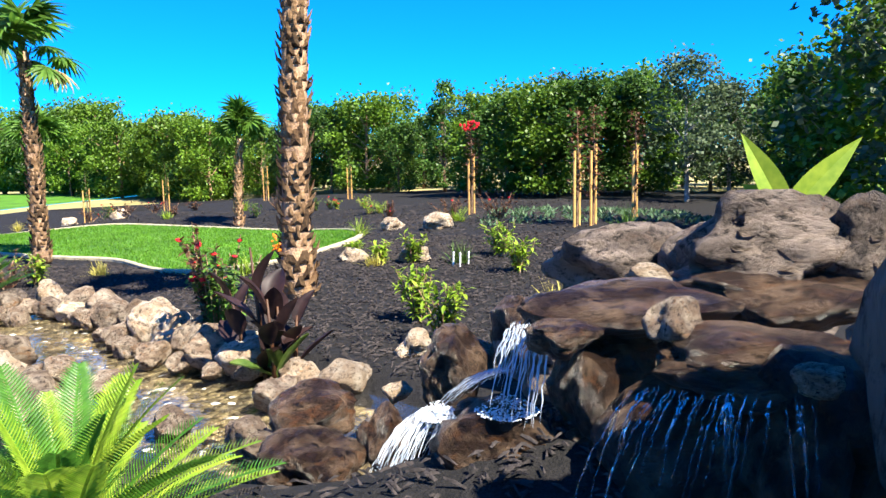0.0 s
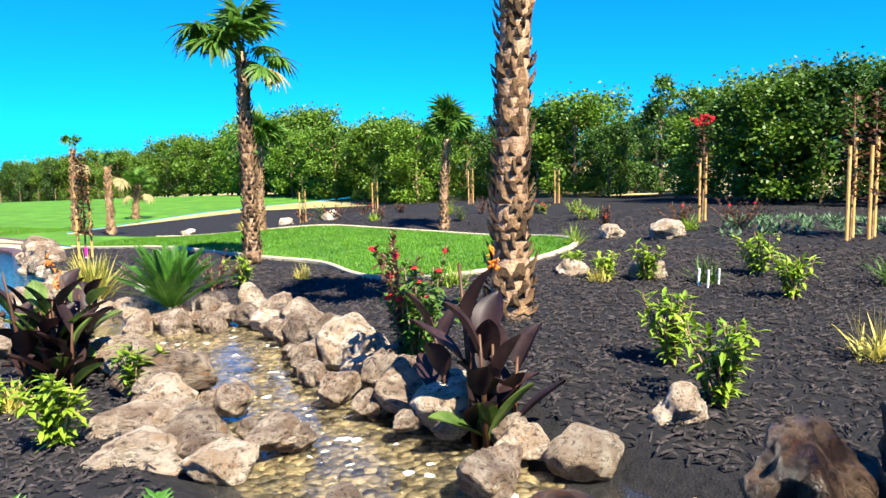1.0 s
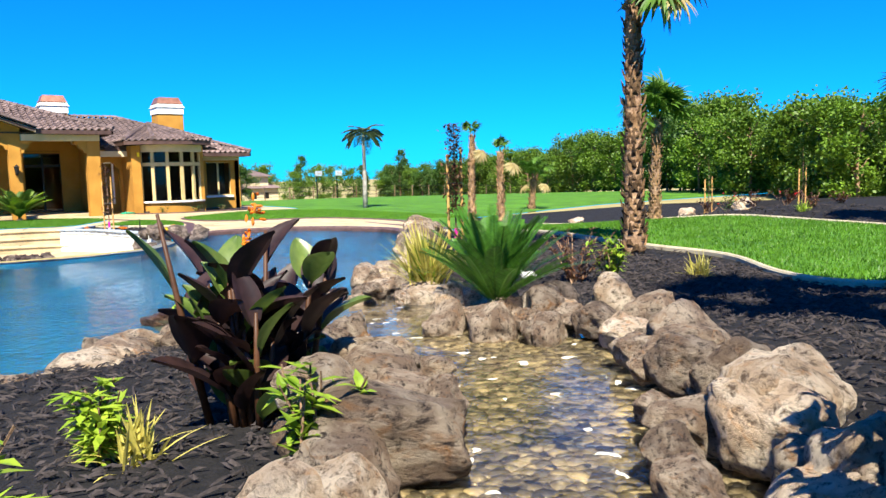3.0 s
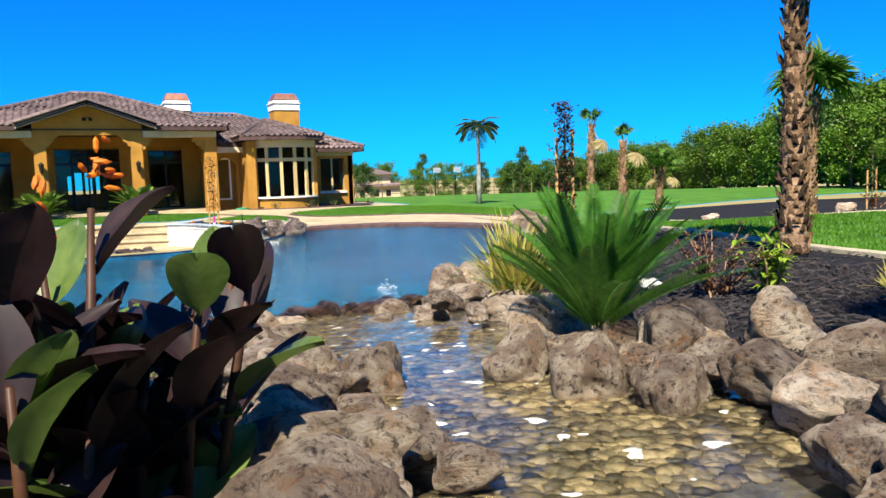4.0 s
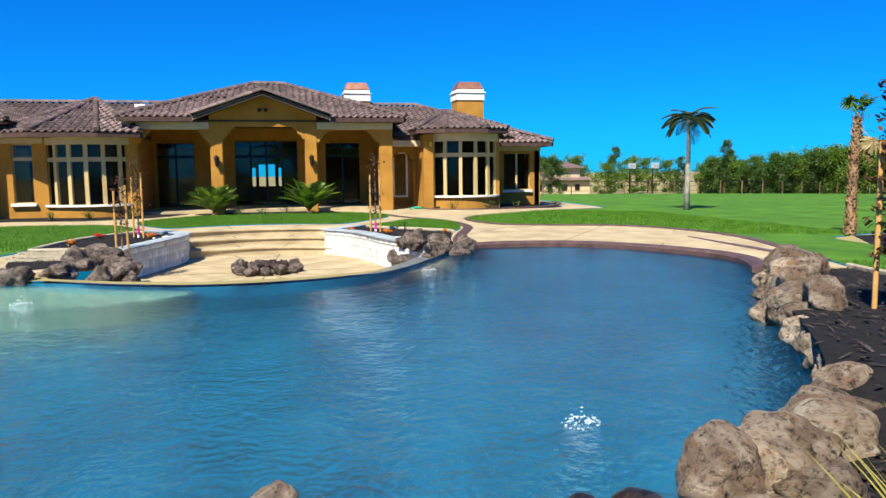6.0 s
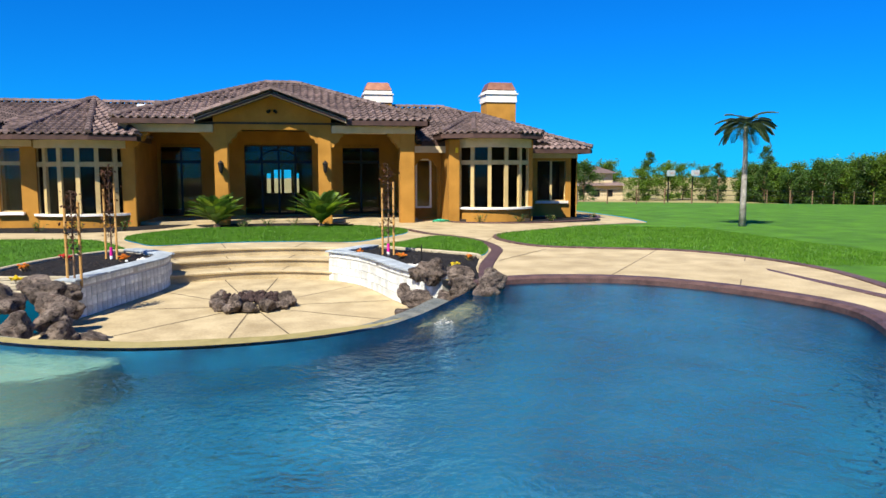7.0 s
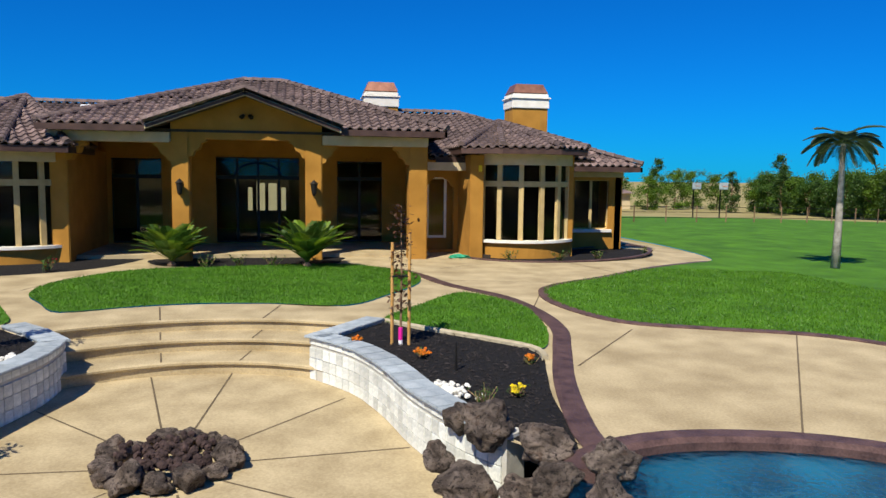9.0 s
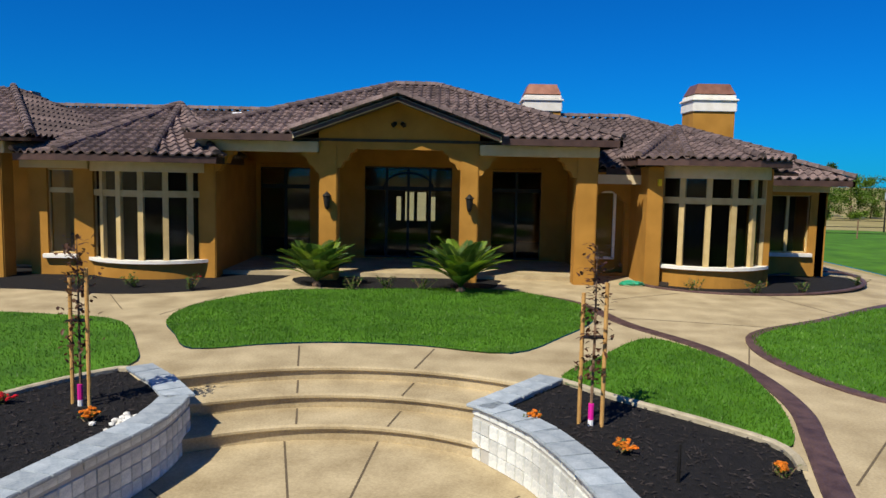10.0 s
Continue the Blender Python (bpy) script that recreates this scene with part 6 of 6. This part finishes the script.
def feather_plant(name, x, y, z, meshes, n, el, size, label, category, group, trunk=None):
    rng = random.Random(int(abs(x * 13 + y * 5) * 10))
    t = thing(name, (x, y, z), label, category, group)
    h = 0.1
    if trunk:
        h = trunk[0]
        pts = [(0, 0, -.1), (.02, 0, h * .3), (0, .03, h * .7), (0, 0, h)]
        part("trunk", tube(bmesh.new(), pts, [trunk[1] * 1.3, trunk[1], trunk[1] * .8, trunk[1] * .65], 10), trunk[2], t, smooth=True)
    else:
        part("trunk", tube(bmesh.new(), [(0, 0, -.05), (0, 0, .06), (0, 0, .14)], [.11, .13, .05], 10), "bark", t)
    for k in range(n):
        f = k / n
        e = radians(el[0] + (el[1] - el[0]) * f + rng.uniform(-8, 8))
        s = size * rng.uniform(.85, 1.1)
        shared("frond", meshes[k % len(meshes)], t, Matrix.LocRotScale((0, 0, h), Euler((rng.uniform(-.2, .2), -e, k * 2.4 + rng.uniform(-.2, .2))), (s, s, s)))
    return t


feather_plant("sago_palm", -1.85, 3.6, land(-1.85, 3.6) + .15, CYC, 60, (42, 86), .85, "dark green sago palm ringed by boulders", "cycad", "sago palms")
feather_plant("sago_palm", 3.68, -2.55, .72, CYCB, 56, (26, 84), .74, "sunlit yellow-green sago palm beside the stream", "cycad", "sago palms")
for x, y, s in ((-34.9, .35, .95), (-34.3, 4.2, 1.05)):
    feather_plant("areca_palm", x, y, -.1, ARE, 66, (52, 89), 1.4 * s, "bushy green feather palm in the porch bed", "palm", "porch palms")
feather_plant("queen_palm", -34.2, 21.6, -.33, QUE, 26, (0, 75), .85, "slender queen palm standing on the lawn", "palm tree", "lawn palms", (4.15, .12, "bark_grey"))


# grasses and bushes
def grass_clump(x, y, n, h, material, label, spread=60, width=.018, z=None):
    rng = random.Random(int(abs(x * 17 + y * 3) * 10))
    vs, fs = [], []
    for k in range(n):
        d = rdir(rng, spread, 88)
        leaf_strip(vs, fs, (rng.gauss(0, .05), rng.gauss(0, .05), 0), d, (0, 0, 1) if d.z < .95 else (1, 0, 0), h * rng.uniform(.6, 1.1), width, rng.uniform(.2, .9), 4, .2)
    ob = mesh_ob("grass_clump", vs, fs, material)
    ob.location = (x, y, land(x, y) - .02 if z is None else z)
    return tagged(ob, label, "grass", "ornamental grasses")


clump = thing("strappy_grass", (-4.3, 4.65, .12), "yellow-green strappy grass clump at the pool edge", "grass", "ornamental grasses")
gr = random.Random(77)
for k in range(13):
    vs, fs = [], []
    fresh = k % 4 == 3
    for j in range(20):
        d = rdir(gr, 45, 88)
        leaf_strip(vs, fs, (gr.gauss(0, .06), gr.gauss(0, .06), 0), d, (0, 0, 1) if d.z < .95 else (1, 0, 0), (.7 if fresh else .84) * gr.uniform(.6, 1.1), .026, gr.uniform(.2, .9), 5, .2)
    mesh_ob("blade_tuft", vs, fs, "lime" if fresh else "straw", clump, "fresh green blades" if fresh else "")
for x, y, h, mt in ((-2.2, 6.95, .32, "straw"), (1.7, 9.4, .5, "lime"), (5.35, 2.6, .45, "straw"), (4.1, 5.35, .4, "mid"), (2.9, 5.3, .25, "straw"), (3.5, 10.5, .4, "lime"), (-6.5, 17.4, .35, "lime"), (1.0, 5.5, .4, "lime"), (5.9, 5.6, .5, "mid"), (-.3, .35, .28, "straw"), (0.3, 17.5, .5, "lime"), (6.6, 8.3, .6, "mid"), (-14, 20.5, .5, "straw"), (-4.8, 19.5, .5, "lime")):
    grass_clump(x, y, 60, h, mt, "small clump of strappy garden grass", 35)


def bush(name, x, y, h, w, material, n, lsize, label, flowers=0, fmat="red", stems=12, el=(35, 85), group="garden shrubs", z=None, category="shrub", lean=.35):
    rng = random.Random(int(abs(x * 11 + y * 23) * 10) + n)
    t = thing(name, (x, y, land(x, y) if z is None else z), label, category, group)
    bm = bmesh.new()
    vs, fs = [], []
    tips = []
    for k in range(stems):
        d = rdir(rng, *el)
        l = h * rng.uniform(.65, 1.05) / max(.5, d.z)
        l = min(l, h * 1.25)
        b = Vector((rng.gauss(0, w * .08), rng.gauss(0, w * .08), 0))
        q = b + d * l
        mid = b + d * l * .5 + Vector((rng.gauss(0, .03), rng.gauss(0, .03), 0))
        tube(bm, [b - Vector((0, 0, .04)), mid, q], [.010, .007, .004], 4)
        tips.append(q)
        for j in range(n // stems):
            f = rng.uniform(.12, 1)
            p = b.lerp(mid, f * 2) if f < .5 else mid.lerp(q, f * 2 - 1)
            dd = rdir(rng, -15, 55)
            leaf_strip(vs, fs, p, dd, (0, 0, 1), lsize * rng.uniform(.7, 1.2), lsize * lean, rng.uniform(.1, .7), 2, .25)
    part("stem", bm, "bark", t)["kind"] = "stuff"
    mesh_ob("foliage", vs, fs, material, t)
    if flowers:
        for k in range(flowers):
            q = rng.choice(tips) * rng.uniform(.55, 1.02)
            fb = bmesh.new()
            for j in range(9):
                dd = rdir(rng, 0, 80)
                bmesh.ops.create_icosphere(fb, subdivisions=1, radius=.017, matrix=Matrix.LocRotScale(dd * .018, None, (1, 1, .6)))
            o = part("flower", fb, fmat, t)
            o.location = q
    return t


L1 = "bright yellow-green perennial with upright leafy stems"
for x, y, h in ((.47, .8, .42), (.95, -.3, .42), (4.05, 2.05, .5), (4.4, 1.25, .5), (3.42, 5.4, .42), (4.6, 5.9, .5), (4.9, 4.7, .42), (2.95, 5.55, .3), (2.45, 6.0, .25), (-2.65, 5.95, .5), (-.45, 0.25, .3), (-2.9, 1.5, .35)):
    bush("perennial", x, y, h, .25, "lime", 300, .11, L1, stems=16, el=(60, 88), group="leafy perennials")
bush("rose_bush", 2.42, 1.37, .95, .35, "mid", 1500, .075, "tall rose bush with red blooms and green leaves", 16, "red", 22, (62, 86), lean=.5)
bush("rose_bush", 2.3, 1.55, 1.05, .5, "rust", 500, .08, "young rose bush with bronze shoots and red blooms", 8, "red", 10, (58, 84), lean=.5)
bush("shrub", -3.1, 5.85, .6, .4, "rust", 420, .07, "bronze leaved shrub beside the palm trunk", stems=18, lean=.5)
for x, y in ((3.3, 10.9), (1.5, 13.4), (4.3, 10.2)):
    bush("shrub", x, y, .55, .4, "rust", 300, .08, "rust coloured young shrub on the mulch mound", 2, "red", stems=14, lean=.5)
for k in range(16):
    x, y = PR.uniform(-13, 1), PR.uniform(16.8, 20)
    bush("shrub", x, y, PR.uniform(.3, .6), .3, PR.choice(["mid", "rust", "lime"]), 130, .1, "young shrub planted along the mulch bank", PR.choice([0, 0, 5]), "red", stems=9, lean=.5)
for x, y in ((-34.2, 1.4), (-34.6, 2.3), (-34.5, 3.2), (-35.2, 10.6), (-35.3, 13.6), (-37.6, 16.4), (-34.1, -5.6), (-34.1, -4.2), (-35, 12.2)):
    bush("shrub", x, y, .38, .3, "mid", 110, .09, "small green shrub in the house bed", stems=9, lean=.5)
bush("shrub", -33.9, -2.7, .38, .3, "mid", 110, .09, "small shrub with red flowers by the house", 6, "red", stems=9, lean=.5)
for x, y, m_, lab in ((-24.1, 4.85, "orange", "orange chrysanthemum"), (-23.1, 5.75, "orange", "orange chrysanthemum"), (-22.5, 7.25, "orange", "orange chrysanthemum"), (-21.0, 6.6, "yellow", "yellow chrysanthemum"), (-23.8, -.5, "orange", "orange chrysanthemum"), (-24.4, -1.9, "red", "red chrysanthemum"), (-20.5, -1.6, "yellow", "yellow chrysanthemum"), (-22.4, -2.1, "orange", "orange chrysanthemum")):
    bush("chrysanthemum", x, y, .14, .2, "mid", 80, .05, lab + " mound planted in the mulch bed", 34, m_, 26, (30, 85), "bedding flowers", category="flower", lean=.5)
bush("shrub", -20.6, 6.1, .25, .3, "mid", 160, .06, "low feathery green plant in the bed", stems=16, lean=.3)


# cannas
def canna_leaf(length, width, rng):
    """A broad pointed blade on a short stalk, folded along a thick midrib, with a wavy edge."""
    vs, fs, n = [], [], 12
    d, p, bend = Vector((1, 0, 0)), Vector((0, 0, 0)), rng.uniform(.15, .75)
    wave, fold = rng.uniform(0, 6), rng.uniform(.18, .55)
    for k in range(n + 1):
        t = k / n
        w = width * (.04 if t < .1 else .5 * math.sin(math.pi * min(1, (t - .1) / .9 * .94 + .06)) ** .75 * (1 - .25 * t)) if k < n else .002
        up = Vector((-d.z, 0, d.x))
        for u in (-1, -.55, 0, .55, 1):
            lift = abs(u) * w * fold + (.05 * w * math.sin(wave + t * 9 + u) if abs(u) == 1 else 0) + (-.012 if u == 0 else 0)
            vs.append(p + Vector((0, u * w, 0)) + up * lift)
        d = (d + Vector((0, 0, -bend / n * (.5 + t)))).normalized()
        p = p + d * length / n
    for k in range(n):
        for j in range(4):
            a = k * 5 + j
            fs.append((a, a + 1, a + 6, a + 5))
    return vs, fs


def canna(x, y, h, stems, label, seed, stalk=1.3, z=None, spread=.14, green=4):
    rng = random.Random(seed)
    t = thing("canna_plant", (x, y, land(x, y) if z is None else z), label, "canna", "canna lilies")
    count = 0
    for k in range(stems):
        b = Vector((rng.gauss(0, spread), rng.gauss(0, spread), -.05))
        hh = h * (stalk if k == 0 else rng.uniform(.5, .95))
        tp = Vector((b.x * 1.7, b.y * 1.7, hh))
        part("stalk", tube(bmesh.new(), [b, b.lerp(tp, .5) + Vector((.01, -.01, 0)), tp], [.02, .016, .008], 7), "rust", t, smooth=True)
        turn = rng.uniform(0, 6.28)
        for j in range(5):
            f = .16 + .17 * j
            if f * hh > h * 1.0:
                break
            vs, fs = canna_leaf(h * rng.uniform(.40, .56) * (1.05 - .25 * f), h * rng.uniform(.19, .27), rng)
            q = b.lerp(tp, f)
            rot = Euler((rng.uniform(-.35, .35), -radians(rng.uniform(30, 62) + 18 * f), turn + j * 2.5 + rng.uniform(-.4, .4))).to_matrix()
            count += 1
            gr = count % green == 0
            mesh_ob("leaf", [rot @ v + q for v in vs], fs, "canna_green" if gr else "canna", t, "green leaf with bronze edge" if gr else "", smooth=True)
    fb = bmesh.new()
    for j in range(14):
        bmesh.ops.create_icosphere(fb, subdivisions=1, radius=.012, matrix=Matrix.LocRotScale(b * 0 + Vector((rng.gauss(0, .018), rng.gauss(0, .018), h * stalk + rng.uniform(-.08, .07))), Euler((j, j * 2, 0)), (.7, .7, 1.9)))
    part("flower", fb, "orange", t, "withered orange flower head")
    return t


canna(3.25, .6, .78, 6, "dark burgundy canna with broad glossy leaves", 5, 1.35, None, .07, 5)
canna(-.75, 1.1, .85, 13, "large dark burgundy canna beside the pool", 6, 1.2, None, .17)
canna(-.5, .95, .78, 9, "dark burgundy canna with green inner leaves", 7, 1.15, None, .13, 3)
t = thing("broadleaf_plant", (6.32, -0.92, 1.84), "plant with two upright bright green leaves", "plant")
for d, l in (((-.5, 0, 1), .45), ((.75, .1, .9), .5), ((-.9, .2, .8), .25)):
    vs, fs = [], []
    leaf_strip(vs, fs, (0, 0, 0), d, (0, -1, .3), l, .13, .15, 8, .3)
    mesh_ob("leaf", vs, fs, "lime", t)


# staked young trees
def staked(x, y, h, label, crown="rust", n=260, z=None, stakes=1.7, tape=False, top=None):
    rng = random.Random(int(abs(x * 7 + y * 31) * 10))
    z = land(x, y) if z is None else z
    t = thing("staked_tree", (x, y, z), label, "young tree", "staked trees")
    part("trunk", tube(bmesh.new(), [(0, 0, -.05), (.02, .01, h * .5), (0, 0, h)], [.022, .016, .006], 6), "bark", t)
    vs, fs = [], []
    for k in range(n):
        f = rng.uniform(.25, 1.0)
        p = Vector((rng.gauss(0, .09), rng.gauss(0, .09), h * f))
        leaf_strip(vs, fs, p, rdir(rng, -20, 60), (0, 0, 1), rng.uniform(.06, .11), .05, .3, 2, .2)
    mesh_ob("crown", vs, fs, crown, t)
    for s in (-1, 1):
        part("stake", tube(bmesh.new(), [(.05 * s, .13 * s, -.05), (.05 * s, .13 * s, stakes * (1 if s > 0 else .92))], [.026, .026], 8), "wood_stake", t, "light wooden support stake")
    part("tie", boxes((-.07, .07, -.14, .14, stakes * .62, stakes * .62 + .015)), "iron", t)
    if tape:
        part("tag", tube(bmesh.new(), [(.02, 0, .1), (.02, 0, .3)], [.035, .035], 8), "magenta", t, "magenta nursery tag")
        part("tag", tube(bmesh.new(), [(.02, 0, .0), (.02, 0, .1)], [.035, .035], 8), "white", t, "white nursery tag")
    if top:
        fb = bmesh.new()
        for j in range(30):
            bmesh.ops.create_icosphere(fb, subdivisions=1, radius=.035, matrix=Matrix.Translation((rng.gauss(0, .1), rng.gauss(0, .1), h + rng.uniform(-.1, .12))))
        part("flower", fb, top, t, "red flower head")
    return t


staked(-24.0, 5.55, 2.25, "young bronze tree tied between two stakes", "rust", 260, -.12, 1.8, True)
staked(-24.4, -.9, 2.2, "young bronze tree tied between two stakes", "rust", 260, -.12, 1.8, True)
staked(-9.0, 8.7, 2.35, "dense young bronze tree tied between stakes", "rust", 900, .1, 1.9, True)
staked(-20.4, -.6, 1.7, "young staked tree in the patio bed", "rust", 160, -.12, 1.5)
for x, y, tp in ((3.5, 13.3, "red"), (5.8, 8.9, None), (6.1, 9.1, None), (-2.7, 25.5, None), (-10.5, 25, None), (-12.5, 22.5, None), (-6.5, 26, None), (7.0, 10.5, None)):
    staked(x, y, 2.1, "young tree with two wooden stakes in mulch", "rust" if tp or x > 5 else "mid", 220, None, 1.45, False, tp)

# ground cover on the mound, white pebbles, chips, grass blades
vs, fs = [], []
for k in range(9):
    for j in range(26):
        x, y = 4.2 + k * .55 + PR.uniform(-.1, .1), 9.2 + j * .22 + k * .1
        for q in range(7):
            leaf_strip(vs, fs, (x + PR.gauss(0, .1), y + PR.gauss(0, .05), land(x, y)), rdir(PR, 15, 70), (0, 0, 1), PR.uniform(.1, .2), .05, .4, 2, .2)
tagged(mesh_ob("ground_cover", vs, fs, "ground_cover"), "rows of low grey-green ground cover on the mound", "ground cover", kind="stuff")
vs, fs = [], []
for (cx, cy, cz, n) in ((-21.3, 5.75, -.1, 130), (-23.7, .0, -.1, 60), (-4.1, 5.7, .2, 60)):
    for k in range(n):
        p = Vector((cx + PR.gauss(0, .16), cy + PR.gauss(0, .13), cz + .02 + PR.uniform(0, .03)))
        r = PR.uniform(.02, .045)
        n0 = len(vs)
        vs += [(p.x + v.x * r * 1.3, p.y + v.y * r, p.z + v.z * r * .7) for v in iv]
        fs += [[n0 + j for j in f] for f in ifc]
tagged(mesh_ob("white_pebbles", vs, fs, "white_stone"), "small heap of white pebbles on the mulch", "pebbles", kind="stuff")


def scatter_chips(name, n, x0, x1, y0, y1, ok, size, label):
    vs, fs = [], []
    for k in range(n):
        x, y = PR.uniform(x0, x1), PR.uniform(y0, y1)
        if not ok(x, y):
            continue
        z = land(x, y) + PR.uniform(0, .018)
        a = PR.uniform(0, math.tau)
        l, w = size * PR.uniform(.5, 1.5), size * PR.uniform(.15, .35)
        d, s = Vector((math.cos(a), math.sin(a), PR.uniform(-.4, .4))) * l, Vector((-math.sin(a), math.cos(a), PR.uniform(-.4, .4))) * w
        p = Vector((x, y, z + .008))
        n0 = len(vs)
        vs += [p - d - s, p + d - s * .6, p + d + s, p - d + s * .7, p + Vector((0, 0, .012))]
        fs += [(n0, n0 + 1, n0 + 4), (n0 + 1, n0 + 2, n0 + 4), (n0 + 2, n0 + 3, n0 + 4), (n0 + 3, n0, n0 + 4)]
    tagged(mesh_ob(name, vs, fs, "chip"), label, "mulch", kind="stuff")


def in_garden(x, y):
    return inside(x, y, MULCH) and not inside(x, y, LAWN_N) and not inside(x, y, POOL) and stream_near(x, y)[0] > 1.0


scatter_chips("mulch_chips", 42000, -6, 7, -3.5, 8, in_garden, .03, "black shredded bark chips over the garden bed")
scatter_chips("mulch_chips", 14000, -14, 9, 5, 19, in_garden, .05, "black shredded bark chips over the garden bed")
scatter_chips("mulch_chips", 9000, -26.5, -17.5, -2.7, 7.7, lambda x, y: inside(x, y, BED_R) or inside(x, y, BED_L), .03, "black shredded bark chips in the patio beds")


def blades(name, n, x0, x1, y0, y1, polys, h, label):
    vs, fs = [], []
    for k in range(n):
        x, y = PR.uniform(x0, x1), PR.uniform(y0, y1)
        if not any(inside(x, y, p) for p in polys):
            continue
        z = land(x, y) + .02
        a, w = PR.uniform(0, math.tau), h * .16
        q = Vector((PR.gauss(0, .4), PR.gauss(0, .4), 1)).normalized() * h * PR.uniform(.6, 1.2)
        n0 = len(vs)
        vs += [(x - math.cos(a) * w, y - math.sin(a) * w, z), (x + math.cos(a) * w, y + math.sin(a) * w, z), (x + q.x, y + q.y, z + q.z)]
        fs.append((n0, n0 + 1, n0 + 2))
    tagged(mesh_ob(name, vs, fs, "blade"), label, "grass", kind="stuff")


blades("lawn_grass", 130000, -35, -23, -2.5, 9, (LAWN_C, LAWN_R), .06, "short green grass blades of the patio lawns")
blades("lawn_grass", 60000, -33, -20, 9, 19, (LAWN_N,), .07, "short green grass blades of the big lawn")
blades("lawn_grass", 70000, -14, 2, 6, 16.5, (LAWN_N,), .07, "short green grass blades of the garden lawn")
blades("lawn_grass", 24000, -30.5, -21, -7, -1, (LAWN_L,), .06, "short green grass blades behind the planter")

# small things
bm = bmesh.new()
for k in range(3):
    tube(bm, [(-36.2 + (.26 + .03 * k) * math.cos(a / 16 * math.tau), 9.15 + (.36 - .03 * k) * math.sin(a / 16 * math.tau), -.06 + .025 * k + .012 * math.sin(a)) for a in range(17)], [.016] * 17, 6)
tagged(part("garden_hose", bm, "hose", smooth=True), "coiled green garden hose lying on the concrete", "hose")
for x, y in ((4.0, 5.2), (4.1, 5.12), (4.2, 5.25)):
    tagged(part("plant_stake", tube(bmesh.new(), [(x, y, .55), (x + .01, y, .88)], [.012, .012], 6), "white"), "short white plant marker stake in the mulch", "marker", "plant markers")
tagged(part("sprinkler", tube(bmesh.new(), [(-22.3, 6.1, -.15), (-22.3, 6.1, .12), (-22.3, 6.1, .3)], [.02, .018, .012], 8), "iron"), "thin dark irrigation riser in the bed", "sprinkler")
vs, fs = [], []
fence = thing("fence", (-70, 40, -1), "long dark rail fence along the field", "fence")
fpts = [Vector((-60 - 8 * f - 12 * f * f, 14 + 80 * f)) for f in [i / 30 for i in range(31)]]
for a, b in zip(fpts, fpts[1:]):
    o = part("post", tube(bmesh.new(), [(a.x, a.y, land(a.x, a.y) - .1), (a.x, a.y, land(a.x, a.y) + 1.25)], [.05, .05], 6), "bark", fence)
    o.matrix_parent_inverse = Matrix.Translation((70, -40, 1))
    for h in (.35, .75, 1.15):
        o = part("rail", tube(bmesh.new(), [(a.x, a.y, land(a.x, a.y) + h), (b.x, b.y, land(b.x, b.y) + h)], [.02, .02], 5), "iron", fence)
        o.matrix_parent_inverse = Matrix.Translation((70, -40, 1))
for x, y in ((-76.4, 40.2), (-75.2, 42.2)):
    z = land(x, y)
    t = thing("basketball_hoop", (x, y, z), "far basketball hoop with white board in the field", "basketball hoop", "basketball hoops")
    part("pole", tube(bmesh.new(), [(0, 0, -.1), (0, 0, 2.6), (.5, 0, 3.1)], [.07, .06, .05], 6), "iron", t)
    part("backboard", boxes((.5, .55, -.45, .45, 2.7, 3.3), bevel=.02), "cap", t, "pale backboard")
    part("rim", tube(bmesh.new(), [(.78 + .22 * math.cos(a / 10 * math.tau), .22 * math.sin(a / 10 * math.tau), 3.0) for a in range(11)], [.02] * 11, 5), "orange", t, "orange rim")
far = thing("farmhouse", (-165, 66, land(-165, 66)), "distant tan two-storey house beyond the field", "house")
part("wall", boxes((-5, 5, -7, 7, 0, 3.4)), "trim", far); part("wall", boxes((-4, 4, -1, 5, 3.2, 6.2)), "trim", far)
mesh_ob("roof", [(-6, -8, 3.4), (6, -8, 3.4), (6, 8, 3.4), (-6, 8, 3.4), (0, -4, 5.2), (0, 4, 5.2)], [(0, 1, 4), (1, 2, 5, 4), (2, 3, 5), (3, 0, 4, 5)], "tile", far)
mesh_ob("roof", [(-5, -2, 6.1), (5, -2, 6.1), (5, 6, 6.1), (-5, 6, 6.1), (0, 1, 7.6), (0, 3, 7.6)], [(0, 1, 4), (1, 2, 5, 4), (2, 3, 5), (3, 0, 4, 5)], "tile", far)
for y in (-5, -2.5, 1, 4):
    part("window", boxes((4.98, 5.05, y - .6, y + .6, 1, 2.4)), "iron", far)
for t in TREES:
    drop_proto(t)
